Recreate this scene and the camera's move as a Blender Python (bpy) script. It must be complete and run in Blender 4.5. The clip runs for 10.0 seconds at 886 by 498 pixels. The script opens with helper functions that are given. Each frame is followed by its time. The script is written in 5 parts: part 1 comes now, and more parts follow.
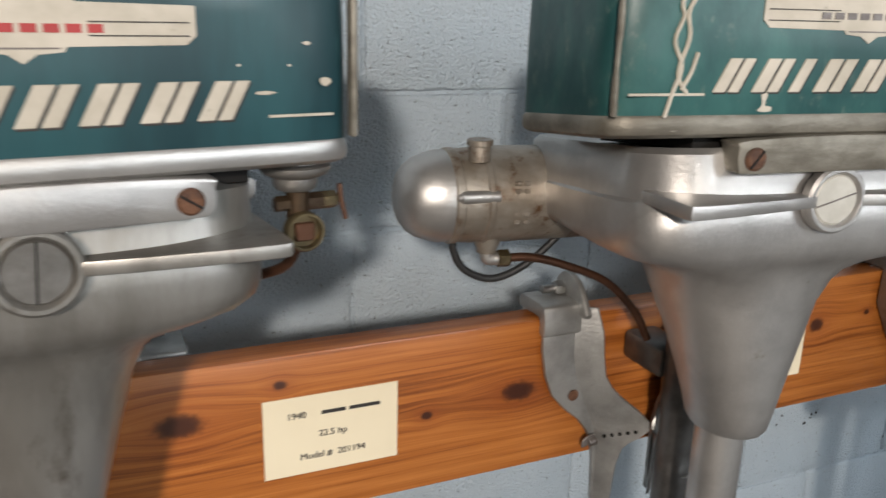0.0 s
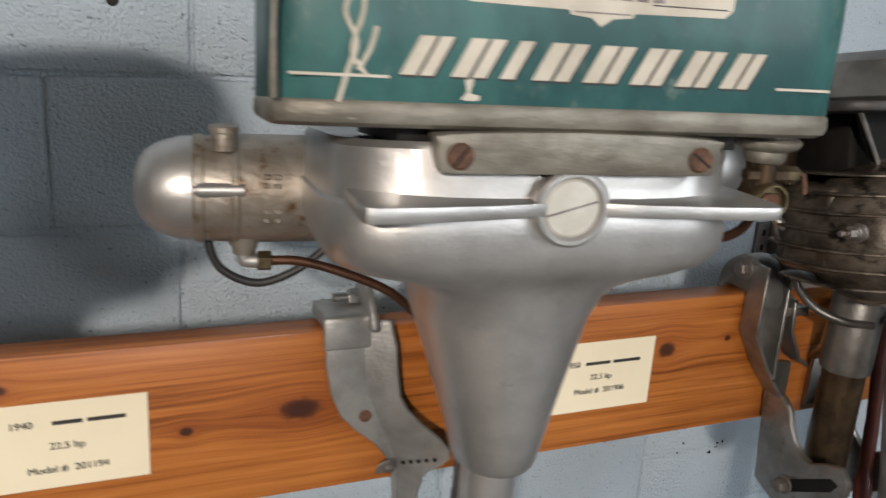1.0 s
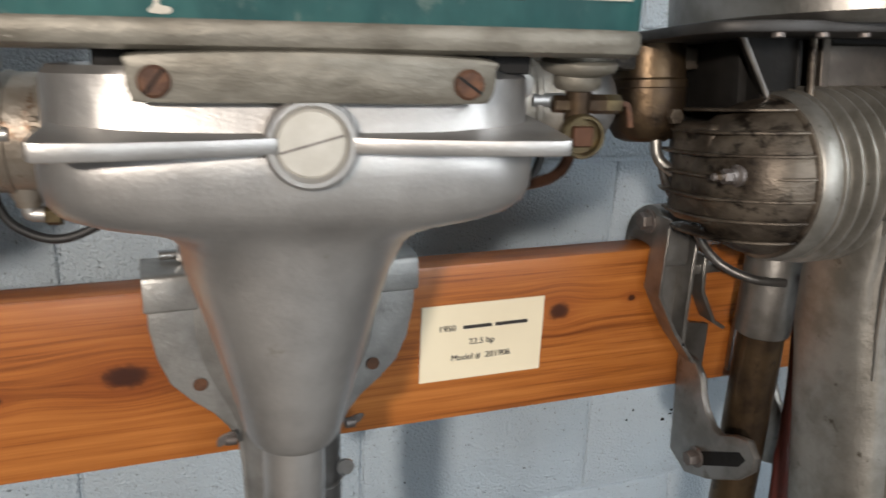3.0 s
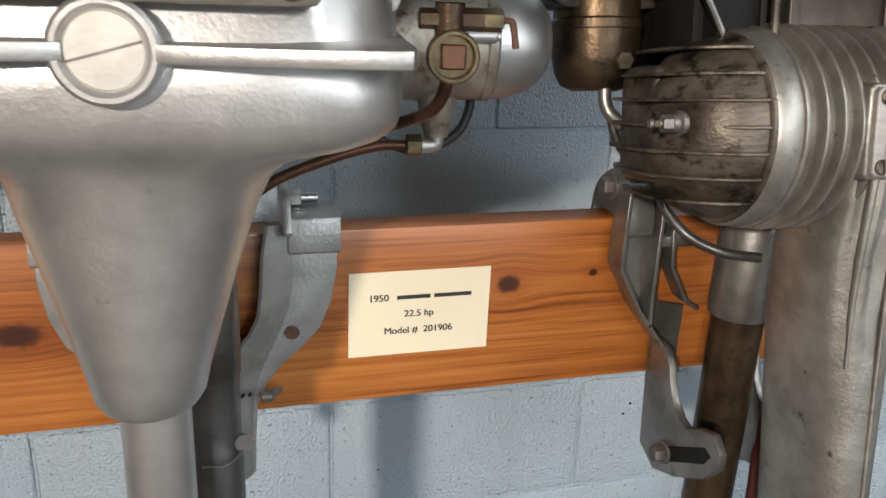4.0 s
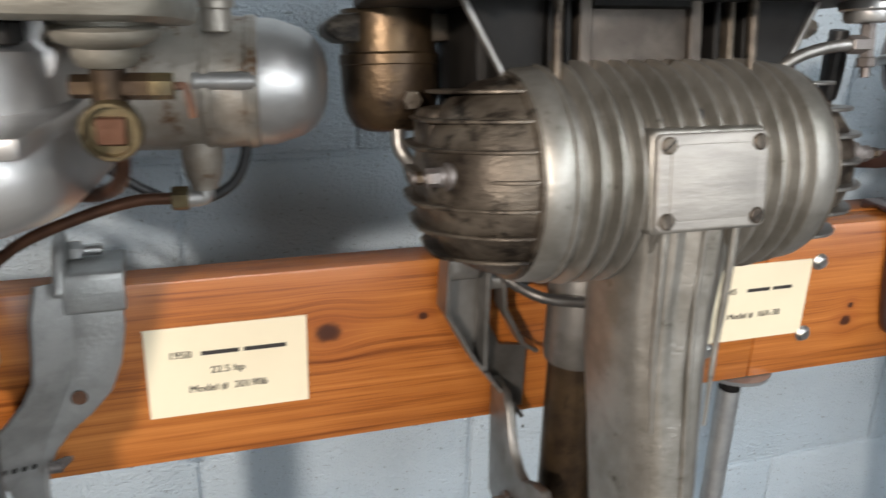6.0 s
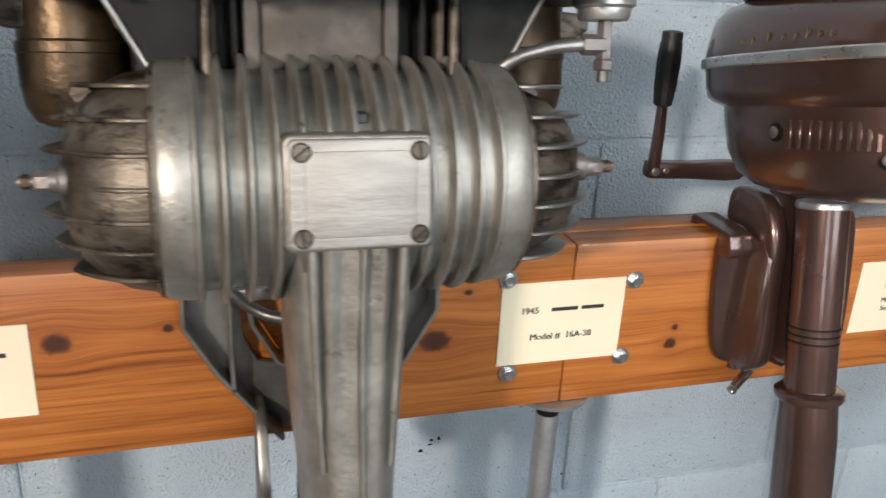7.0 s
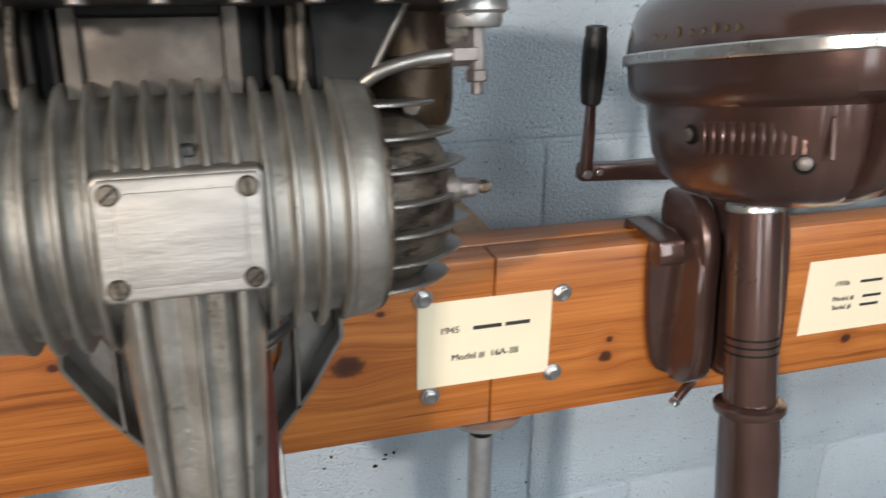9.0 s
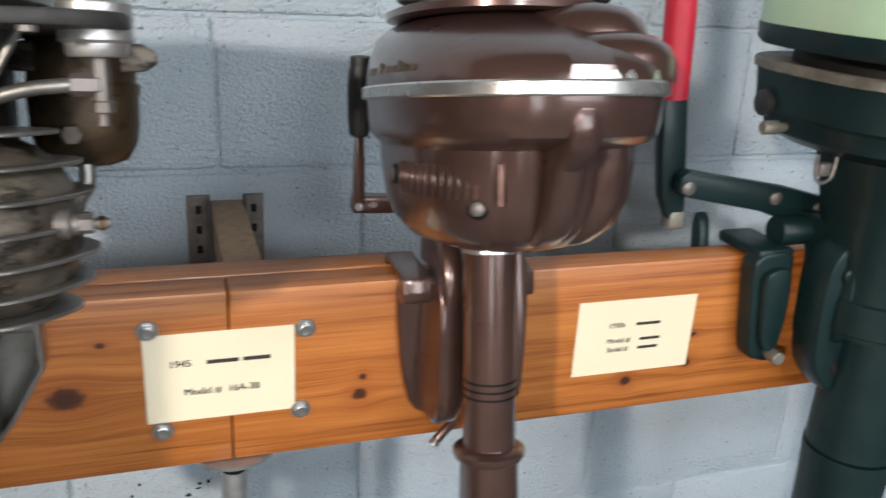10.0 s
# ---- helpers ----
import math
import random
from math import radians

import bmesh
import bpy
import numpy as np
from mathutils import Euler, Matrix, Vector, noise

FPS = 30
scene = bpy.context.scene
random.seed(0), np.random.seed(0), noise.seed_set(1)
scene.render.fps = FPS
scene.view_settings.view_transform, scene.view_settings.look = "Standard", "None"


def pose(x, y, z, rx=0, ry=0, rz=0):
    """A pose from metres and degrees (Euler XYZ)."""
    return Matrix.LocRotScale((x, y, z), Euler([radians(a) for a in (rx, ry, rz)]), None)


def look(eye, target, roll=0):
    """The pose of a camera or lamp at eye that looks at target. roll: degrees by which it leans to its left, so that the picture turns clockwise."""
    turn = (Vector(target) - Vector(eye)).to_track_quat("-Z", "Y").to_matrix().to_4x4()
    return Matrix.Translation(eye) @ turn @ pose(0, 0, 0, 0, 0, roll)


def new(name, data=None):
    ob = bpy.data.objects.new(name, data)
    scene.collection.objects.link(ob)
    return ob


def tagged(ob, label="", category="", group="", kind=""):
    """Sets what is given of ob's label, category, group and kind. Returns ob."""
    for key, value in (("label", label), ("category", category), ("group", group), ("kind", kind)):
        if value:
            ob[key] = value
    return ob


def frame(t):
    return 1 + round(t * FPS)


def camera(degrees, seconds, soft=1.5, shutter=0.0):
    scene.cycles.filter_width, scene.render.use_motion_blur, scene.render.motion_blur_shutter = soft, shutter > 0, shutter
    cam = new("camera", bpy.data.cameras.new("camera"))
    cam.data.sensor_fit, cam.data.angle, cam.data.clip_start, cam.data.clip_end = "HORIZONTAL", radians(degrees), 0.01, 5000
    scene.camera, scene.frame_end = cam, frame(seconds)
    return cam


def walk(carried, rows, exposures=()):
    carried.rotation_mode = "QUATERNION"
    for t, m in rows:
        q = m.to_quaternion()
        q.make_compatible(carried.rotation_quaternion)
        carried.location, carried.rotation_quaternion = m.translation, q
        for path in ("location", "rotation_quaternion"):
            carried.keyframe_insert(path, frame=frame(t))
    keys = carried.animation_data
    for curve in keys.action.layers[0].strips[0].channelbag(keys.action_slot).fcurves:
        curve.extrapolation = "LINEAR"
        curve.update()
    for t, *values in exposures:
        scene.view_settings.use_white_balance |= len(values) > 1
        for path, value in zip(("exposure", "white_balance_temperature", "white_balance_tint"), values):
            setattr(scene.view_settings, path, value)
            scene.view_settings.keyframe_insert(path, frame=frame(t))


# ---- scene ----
cam = camera(56.7, 10.0, 1.5, 0.5)
PATH = [
    (0, (0.215, -0.75, 1.337), (0.996, 1.002, 0.772), 1.5),
    (0.5, (0.311, -0.737, 1.329), (1.128, 1.002, 0.772), 2.4),
    (1, (0.471, -0.763, 1.322), (1.228, 1.003, 0.764), 3.8),
    (1.5, (0.566, -0.776, 1.312), (1.247, 1.01, 0.724), 3.6),
    (2, (0.578, -0.765, 1.314), (1.23, 1.021, 0.695), 2.7),
    (2.5, (0.59, -0.753, 1.307), (1.259, 1.022, 0.672), 1.9),
    (3, (0.681, -0.757, 1.296), (1.348, 1.014, 0.649), 2.5),
    (3.2, (0.718, -0.755, 1.288), (1.366, 1.019, 0.629), 2.6),
    (4.3, (0.85, -0.723, 1.238), (1.341, 1.098, 0.572), 2.3),
    (4.5, (0.864, -0.719, 1.238), (1.336, 1.105, 0.566), 2.1),
    (5, (0.902, -0.729, 1.247), (1.336, 1.099, 0.564), 1.8),
    (5.2, (0.913, -0.731, 1.265), (1.348, 1.097, 0.58), 1.4),
    (6.3, (1.061, -0.696, 1.283), (1.682, 1.074, 0.59), 2.2),
    (6.5, (1.121, -0.702, 1.279), (1.738, 1.07, 0.588), 2.5),
    (7, (1.235, -0.709, 1.282), (1.803, 1.076, 0.58), 3.2),
    (7.5, (1.306, -0.716, 1.282), (1.818, 1.081, 0.569), 2.7),
    (8, (1.322, -0.709, 1.295), (1.811, 1.089, 0.569), 1.5),
    (8.5, (1.311, -0.694, 1.292), (1.82, 1.096, 0.56), 0.8),
    (9, (1.34, -0.683, 1.295), (1.889, 1.097, 0.566), 0.8),
    (9.5, (1.45, -0.696, 1.3), (2.045, 1.076, 0.589), 2.4),
    (10, (1.56, -0.725, 1.312), (2.179, 1.047, 0.622), 3.5),
]
walk(cam, [(t, look(eye, target, roll)) for t, eye, target, roll in PATH], [(0, -0.32), (1.0, -0.34), (2, -0.44), (3, -0.27), (4.5, 0.0), (6.5, 0.08), (8.5, 0.03), (10, 0.12)])

# ---- light ----
world = bpy.data.worlds.new("sky")
scene.world = world
world.use_nodes = True
_sky = world.node_tree.nodes.new("ShaderNodeTexSky")
_sky.sky_type, _sky.sun_disc = "NISHITA", False
_sky.sun_elevation, _sky.sun_rotation = radians(40), radians(200)
_bg = world.node_tree.nodes["Background"]
world.node_tree.links.new(_sky.outputs[0], _bg.inputs[0])
_bg.inputs[1].default_value = 0.06


def area(name, loc, target, sx, sy, power, col):
    d = bpy.data.lights.new(name, "AREA")
    d.shape, d.size, d.size_y, d.energy, d.color = "RECTANGLE", sx, sy, power, col
    o = new(name, d)
    o.matrix_world = look(loc, target)
    return o


area("window_light", (-1.05, -3.36, 2.3), (0.4, 0, 1.1), 0.2, 0.17, 172, (1.0, 0.89, 0.79))
area("window_light", (3.0, -3.36, 1.6), (2.2, 0, 1.25), 1.4, 1.1, 33, (0.9, 0.95, 1.0))
area("window_light", (0.9, -3.36, 1.1), (1.0, 0, 0.8), 0.7, 0.7, 9, (0.84, 0.93, 1.0))
area("window_light", (1.75, -3.36, 2.1), (1.6, 0, 1.1), 0.5, 0.4, 31, (0.93, 0.97, 1.0))
# unseen overhead lamp, added to brighten the right-hand wall and hood
area("overhead_fill", (2.95, -2.1, 2.72), (2.95, -2.1, 0.0), 1.2, 0.5, 60, (0.9, 0.96, 1.0))

# ---- materials ----


def mat(name, c1, c2=None, rough=0.5, metal=0.0, scale=14.0, bump=0.08, bscale=160.0, c3=None, cover=0.62, cscale=30.0, coat=0.0, rvar=0.12, aniso=(1, 1, 1), sharp=0.08, dent=0.0):
    """Principled paint or metal: c1 and c2 blend in large clouds, c3 comes in worn or stained spots, bump is the fine grain."""
    m = bpy.data.materials.new(name)
    m.use_nodes = True
    nt = m.node_tree
    n, l = nt.nodes, nt.links
    b = n["Principled BSDF"]
    tc, mp = n.new("ShaderNodeTexCoord"), n.new("ShaderNodeMapping")
    mp.inputs["Scale"].default_value = aniso
    l.new(tc.outputs["Object"], mp.inputs[0])

    def nz(sc, det=5.0, rg=0.6):
        t = n.new("ShaderNodeTexNoise")
        t.inputs["Scale"].default_value, t.inputs["Detail"].default_value, t.inputs["Roughness"].default_value = sc, det, rg
        l.new(mp.outputs[0], t.inputs["Vector"])
        return t.outputs["Fac"]

    def ramp(src, a, z):
        r = n.new("ShaderNodeMapRange")
        r.interpolation_type = "SMOOTHSTEP"
        r.inputs[1].default_value, r.inputs[2].default_value = a, z
        l.new(src, r.inputs[0])
        return r.outputs[0]

    def mix(fac, a, z):
        x = n.new("ShaderNodeMix")
        x.data_type = "RGBA"
        l.new(fac, x.inputs[0])
        for src, k in ((a, 6), (z, 7)):
            if isinstance(src, tuple):
                x.inputs[k].default_value = (*src, 1)
            else:
                l.new(src, x.inputs[k])
        return x.outputs[2]

    cloud = nz(scale)
    col = mix(ramp(cloud, 0.35, 0.68), c1, c2 or tuple(v * 0.8 for v in c1))
    spot = None
    if c3:
        spot = ramp(nz(cscale, 8.0, 0.7), cover, cover + sharp)
        col = mix(spot, col, c3)
    l.new(col, b.inputs["Base Color"])
    b.inputs["Metallic"].default_value = metal
    fine = nz(bscale, 3.0)
    r = n.new("ShaderNodeMapRange")
    r.inputs[3].default_value, r.inputs[4].default_value = rough - rvar, rough + rvar
    l.new(nz(scale * 3.1), r.inputs[0])
    l.new(r.outputs[0], b.inputs["Roughness"])
    bp = n.new("ShaderNodeBump")
    bp.inputs["Strength"].default_value, bp.inputs["Distance"].default_value = bump, 0.002
    l.new(fine, bp.inputs["Height"])
    l.new(bp.outputs[0], b.inputs["Normal"])
    if dent:
        soft = n.new("ShaderNodeBump")
        soft.inputs["Strength"].default_value, soft.inputs["Distance"].default_value = dent, 0.01
        l.new(nz(42, 2.0, 0.5), soft.inputs["Height"])
        l.new(soft.outputs[0], bp.inputs["Normal"])
    b.inputs["Coat Weight"].default_value, b.inputs["Coat Roughness"].default_value = coat, 0.12
    return m


SILVER = mat("silver_paint", (0.52, 0.51, 0.495), (0.41, 0.4, 0.39), 0.4, 0.85, 16, 0.13, 300, (0.29, 0.25, 0.195), 0.66, 34, rvar=0.09, sharp=0.12, dent=0.02)
PLUG = mat("pale_silver_plug", (0.56, 0.54, 0.49), (0.48, 0.46, 0.41), 0.5, 0.4, 40, 0.1, 240, (0.3, 0.26, 0.2), 0.66, 60, sharp=0.15)
JUG = mat("rough_cast_stained", (0.34, 0.31, 0.27), (0.24, 0.205, 0.165), 0.44, 0.65, 26, 0.35, 170, (0.12, 0.06, 0.026), 0.54, 42, sharp=0.14, dent=0.08)
BRACKET = mat("bracket_paint", (0.40, 0.4, 0.39), (0.29, 0.29, 0.28), 0.44, 0.7, 24, 0.3, 260, (0.09, 0.08, 0.07), 0.63, 44, sharp=0.15, dent=0.03)
CAST = mat("cast_aluminium", (0.30, 0.29, 0.275), (0.18, 0.17, 0.155), 0.4, 0.84, 16, 0.12, 240, (0.09, 0.07, 0.048), 0.57, 26, sharp=0.2, dent=0.045)
SMUDGED = mat("grimy_aluminium", (0.38, 0.37, 0.35), (0.24, 0.23, 0.21), 0.42, 0.78, 12, 0.15, 260, (0.085, 0.065, 0.045), 0.56, 14, sharp=0.2, dent=0.03, aniso=(1.5, 1.5, 0.45))
DIRTY = mat("oily_aluminium", (0.15, 0.125, 0.098), (0.045, 0.034, 0.025), 0.46, 0.55, 22, 0.35, 220, (0.014, 0.010, 0.007), 0.5, 30, sharp=0.12, aniso=(0.6, 1, 1.3))
BOXMETAL = mat("browned_sheet_metal", (0.12, 0.102, 0.085), (0.06, 0.05, 0.042), 0.5, 0.6, 18, 0.15, 160, (0.03, 0.025, 0.022), 0.56, 22, sharp=0.2)
FINMETAL = mat("finned_aluminium", (0.36, 0.345, 0.315), (0.22, 0.208, 0.182), 0.45, 0.78, 20, 0.22, 260, (0.075, 0.06, 0.043), 0.6, 50, sharp=0.12, dent=0.02)
PLATE = mat("brushed_plate", (0.42, 0.4, 0.37), (0.3, 0.285, 0.265), 0.58, 0.5, 24, 0.3, 160, (0.15, 0.14, 0.13), 0.6, 40, aniso=(0.45, 1, 1.8), sharp=0.2)
# base plate metal, its colour darkened for the shade under the flywheel
SHADED_SHEET = mat("shaded_sheet_metal", (0.05, 0.047, 0.045), (0.02, 0.019, 0.018), 0.5, 0.5, 14, 0.1, 180, (0.13, 0.115, 0.1), 0.64, 24, sharp=0.15)
DARKSTEEL = mat("dark_steel_tube", (0.16, 0.155, 0.15), (0.09, 0.085, 0.08), 0.4, 0.8, 20, 0.1, 200, (0.05, 0.04, 0.03), 0.6, 24, sharp=0.2)
# near-black metal; also carries the shade of slots, holes and the engine recess
BLACKISH = mat("oily_metal_and_shade", (0.012, 0.011, 0.010), (0.006, 0.0055, 0.005), 0.55, 0.1, 20, 0.2, 180, (0.05, 0.036, 0.024), 0.68, 60)
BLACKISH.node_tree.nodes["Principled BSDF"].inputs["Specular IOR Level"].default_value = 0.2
BRONZE = mat("stained_bronze", (0.1, 0.066, 0.036), (0.045, 0.03, 0.02), 0.4, 0.75, 22, 0.3, 150, (0.02, 0.015, 0.012), 0.56, 30, sharp=0.15)
BRASS = mat("old_brass", (0.17, 0.135, 0.075), (0.09, 0.068, 0.04), 0.42, 0.85, 60, 0.15, 300)
COPPER = mat("copper_tube", (0.14, 0.068, 0.042), (0.08, 0.042, 0.028), 0.4, 0.8, 30, 0.15, 200)
RUST = mat("rusty_screw", (0.14, 0.065, 0.035), (0.07, 0.035, 0.022), 0.65, 0.3, 90, 0.5, 400)
RUBBER = mat("black_rubber", (0.012, 0.012, 0.013), (0.02, 0.02, 0.02), 0.5, 0, 30, 0.1, 200)
STEEL = mat("zinc_steel", (0.5, 0.5, 0.5), (0.38, 0.38, 0.37), 0.32, 0.95, 40, 0.1, 300)
PIPE = mat("galvanised_pipe", (0.42, 0.43, 0.43), (0.33, 0.34, 0.35), 0.45, 0.8, 35, 0.1, 250)
TEAL = mat("teal_paint", (0.010, 0.056, 0.058), (0.034, 0.118, 0.112), 0.45, 0.0, 15, 0.15, 120, (0.12, 0.165, 0.145), 0.55, 62, coat=0.12, sharp=0.2, aniso=(1, 1, 0.6))
TEALDARK = mat("dark_teal_paint", (0.005, 0.033, 0.042), (0.013, 0.066, 0.078), 0.5, 0.0, 9, 0.15, 120, (0.05, 0.13, 0.135), 0.57, 20, coat=0.06, sharp=0.22, aniso=(1.6, 1.6, 0.35))
CREAM = mat("cream_paint", (0.5, 0.46, 0.39), (0.38, 0.345, 0.28), 0.5, 0, 18, 0.15, 150, (0.2, 0.18, 0.14), 0.62, 60, sharp=0.12)
REDINK = mat("red_paint", (0.35, 0.03, 0.03), None, 0.5)
GREYRIM = mat("worn_rim", (0.235, 0.22, 0.185), (0.13, 0.118, 0.095), 0.5, 0.45, 30, 0.35, 130, (0.5, 0.47, 0.41), 0.67, 60, sharp=0.08, dent=0.06, aniso=(0.6, 1, 1.3))
BROWN = mat("brown_metallic_paint", (0.105, 0.057, 0.047), (0.078, 0.042, 0.035), 0.3, 0.6, 8, 0.08, 300, (0.36, 0.28, 0.23), 0.725, 60, coat=0.8, rvar=0.08, sharp=0.02, dent=0.015)
BAND = mat("polished_band", (0.62, 0.61, 0.59), (0.52, 0.51, 0.5), 0.3, 0.9, 30, 0.08, 300)
GREEN = mat("dark_green_paint", (0.004, 0.0145, 0.0155), (0.0065, 0.0195, 0.0205), 0.42, 0.0, 10, 0.15, 200, (0.25, 0.28, 0.25), 0.705, 70, coat=0.1, sharp=0.03, dent=0.03)
GREEN.node_tree.nodes["Principled BSDF"].inputs["Specular IOR Level"].default_value = 0.3
PALEGREEN = mat("pale_green_paint", (0.34, 0.5, 0.33), (0.4, 0.55, 0.38), 0.35, 0.0, 10, 0.05, 200, coat=0.3)
REDGRIP = mat("red_grip", (0.42, 0.012, 0.03), (0.34, 0.01, 0.025), 0.5, 0, 20, 0.05, 200)
REDHOSE = mat("dark_red_hose", (0.085, 0.018, 0.012), (0.05, 0.012, 0.01), 0.4, 0, 20, 0.1, 200)
PAPER = mat("cream_card", (0.72, 0.64, 0.47), (0.68, 0.6, 0.44), 0.45, 0, 6, 0.02, 300)
INK = mat("black_ink", (0.025, 0.022, 0.02), None, 0.6)
BATTEN = mat("raw_batten", (0.40, 0.26, 0.155), (0.3, 0.19, 0.11), 0.6, 0, 16, 0.2, 120, aniso=(6, 6, 0.6))
SLOTSTEEL = mat("slotted_steel", (0.22, 0.2, 0.19), (0.14, 0.12, 0.11), 0.5, 0.7, 40, 0.2, 160, (0.16, 0.08, 0.05), 0.62, 60)
CONCRETE = mat("concrete_floor", (0.13, 0.124, 0.116), (0.1, 0.094, 0.088), 0.7, 0, 4, 0.3, 60)
PLASTER = mat("painted_wall", (0.085, 0.09, 0.095), (0.07, 0.075, 0.08), 0.7, 0, 3, 0.2, 60)
CEIL = mat("ceiling_paint", (0.11, 0.1, 0.09), None, 0.8, 0, 3, 0.1, 60)


def block_material():
    """Blue-grey painted concrete block: open pores and shallow dents under the paint."""
    m = mat("painted_block", (0.49, 0.57, 0.635), (0.45, 0.535, 0.605), 0.55, 0, 5, 0.0, 100, (0.3, 0.35, 0.39), 0.7, 16)
    n, l = m.node_tree.nodes, m.node_tree.links
    b = n["Principled BSDF"]
    tc = n.new("ShaderNodeTexCoord")
    a, c = n.new("ShaderNodeTexNoise"), n.new("ShaderNodeTexNoise")
    a.inputs["Scale"].default_value, a.inputs["Detail"].default_value = 520, 2
    c.inputs["Scale"].default_value, c.inputs["Detail"].default_value = 210, 5
    l.new(tc.outputs["Object"], a.inputs["Vector"])
    l.new(tc.outputs["Object"], c.inputs["Vector"])
    s = n.new("ShaderNodeMath")
    s.operation = "MULTIPLY_ADD"
    s.inputs[1].default_value = 0.35
    l.new(a.outputs["Fac"], s.inputs[0])
    l.new(c.outputs["Fac"], s.inputs[2])
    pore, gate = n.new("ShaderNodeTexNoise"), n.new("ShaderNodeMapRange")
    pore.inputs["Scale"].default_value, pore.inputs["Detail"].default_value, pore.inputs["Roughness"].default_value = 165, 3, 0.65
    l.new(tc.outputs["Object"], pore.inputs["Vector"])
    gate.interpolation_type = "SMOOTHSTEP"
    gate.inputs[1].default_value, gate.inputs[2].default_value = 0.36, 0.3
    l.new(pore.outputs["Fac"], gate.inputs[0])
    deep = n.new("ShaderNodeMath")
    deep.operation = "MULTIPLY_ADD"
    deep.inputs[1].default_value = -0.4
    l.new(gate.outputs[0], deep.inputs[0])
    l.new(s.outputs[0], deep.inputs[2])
    # the pores are also darkened in the colour, for the shade inside them
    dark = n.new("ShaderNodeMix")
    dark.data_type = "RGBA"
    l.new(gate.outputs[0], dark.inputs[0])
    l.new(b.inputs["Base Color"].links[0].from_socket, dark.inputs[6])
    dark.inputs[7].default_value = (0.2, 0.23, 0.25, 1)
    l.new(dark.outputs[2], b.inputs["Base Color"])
    bp = n.new("ShaderNodeBump")
    bp.inputs["Strength"].default_value, bp.inputs["Distance"].default_value = 1.0, 0.0075
    l.new(deep.outputs[0], bp.inputs["Height"])
    l.new(bp.outputs[0], b.inputs["Normal"])
    return m


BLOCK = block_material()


def wood_material(name, knots, x0, z0, tone=1.0):
    """Varnished pine whose grain runs along x and bends round knots given as (x, z, half width, half height)."""
    m = bpy.data.materials.new(name)
    m.use_nodes = True
    nt = m.node_tree
    n, l = nt.nodes, nt.links
    b = n["Principled BSDF"]
    tc, sp = n.new("ShaderNodeTexCoord"), n.new("ShaderNodeSeparateXYZ")
    l.new(tc.outputs["Object"], sp.inputs[0])

    def math_(op, a, c=None, d=None):
        q = n.new("ShaderNodeMath")
        q.operation = op
        for k, v in enumerate((a, c, d)):
            if v is None:
                continue
            if isinstance(v, (int, float)):
                q.inputs[k].default_value = v
            else:
                l.new(v, q.inputs[k])
        return q.outputs[0]

    x, z = sp.outputs[0], sp.outputs[2]
    bend, core, ring = 0.0, 0.0, 0.0
    rag = n.new("ShaderNodeTexNoise")
    rag.inputs["Scale"].default_value, rag.inputs["Detail"].default_value = 140, 4
    l.new(tc.outputs["Object"], rag.inputs["Vector"])
    ragged = math_("MULTIPLY_ADD", rag.outputs["Fac"], 1.6, 0.25)
    for kx, kz, a, c in knots:
        dz = math_("SUBTRACT", z, kz - z0)
        u = math_("MULTIPLY", math_("SUBTRACT", x, kx - x0), 1 / a)
        v = math_("MULTIPLY", dz, 1 / c)
        d2 = math_("ADD", math_("MULTIPLY", u, u), math_("MULTIPLY", v, v))
        near = math_("POWER", 2.718, math_("MULTIPLY", d2, -0.16))
        bend = math_("MULTIPLY_ADD", math_("MULTIPLY", dz, -0.75), near, bend)
        core = math_("MAXIMUM", core, math_("POWER", 2.718, math_("MULTIPLY", math_("POWER", math_("MULTIPLY", d2, ragged), 3.2), -0.9)))
        ring = math_("MAXIMUM", ring, near)
    zb = math_("ADD", z, bend)
    cx = n.new("ShaderNodeCombineXYZ")
    l.new(math_("MULTIPLY", x, 0.02), cx.inputs[0])
    l.new(math_("MULTIPLY", sp.outputs[1], 0.7), cx.inputs[1])
    l.new(zb, cx.inputs[2])

    def nz(sc, det, dist=0.0):
        t = n.new("ShaderNodeTexNoise")
        t.inputs["Scale"].default_value, t.inputs["Detail"].default_value, t.inputs["Distortion"].default_value = sc, det, dist
        l.new(cx.outputs[0], t.inputs["Vector"])
        return t.outputs["Fac"]

    broad, mid, fine = nz(24, 3, 0.5), nz(150, 4, 0.3), nz(640, 3)
    g = math_("ADD", math_("MULTIPLY", broad, 0.38), math_("ADD", math_("MULTIPLY", mid, 0.4), math_("MULTIPLY", fine, 0.22)))
    cr = n.new("ShaderNodeValToRGB")
    cr.color_ramp.elements[0].position, cr.color_ramp.elements[0].color = 0.38, (0.15 * tone, 0.038 * tone, 0.006 * tone, 1)
    cr.color_ramp.elements[1].position, cr.color_ramp.elements[1].color = 0.61, (0.46 * tone, 0.168 * tone, 0.038 * tone, 1)
    e = cr.color_ramp.elements.new(0.49)
    e.color = (0.34 * tone, 0.108 * tone, 0.02 * tone, 1)
    l.new(g, cr.inputs[0])
    mx = n.new("ShaderNodeMix")
    mx.data_type = "RGBA"
    l.new(math_("MULTIPLY", ring, 0.45) if knots else math_("MULTIPLY", x, 0.0), mx.inputs[0])
    l.new(cr.outputs[0], mx.inputs[6])
    mx.inputs[7].default_value = (0.2 * tone, 0.042 * tone, 0.009 * tone, 1)
    mk = n.new("ShaderNodeMix")
    mk.data_type = "RGBA"
    l.new(math_("MULTIPLY", core, 0.93) if knots else math_("MULTIPLY", x, 0.0), mk.inputs[0])
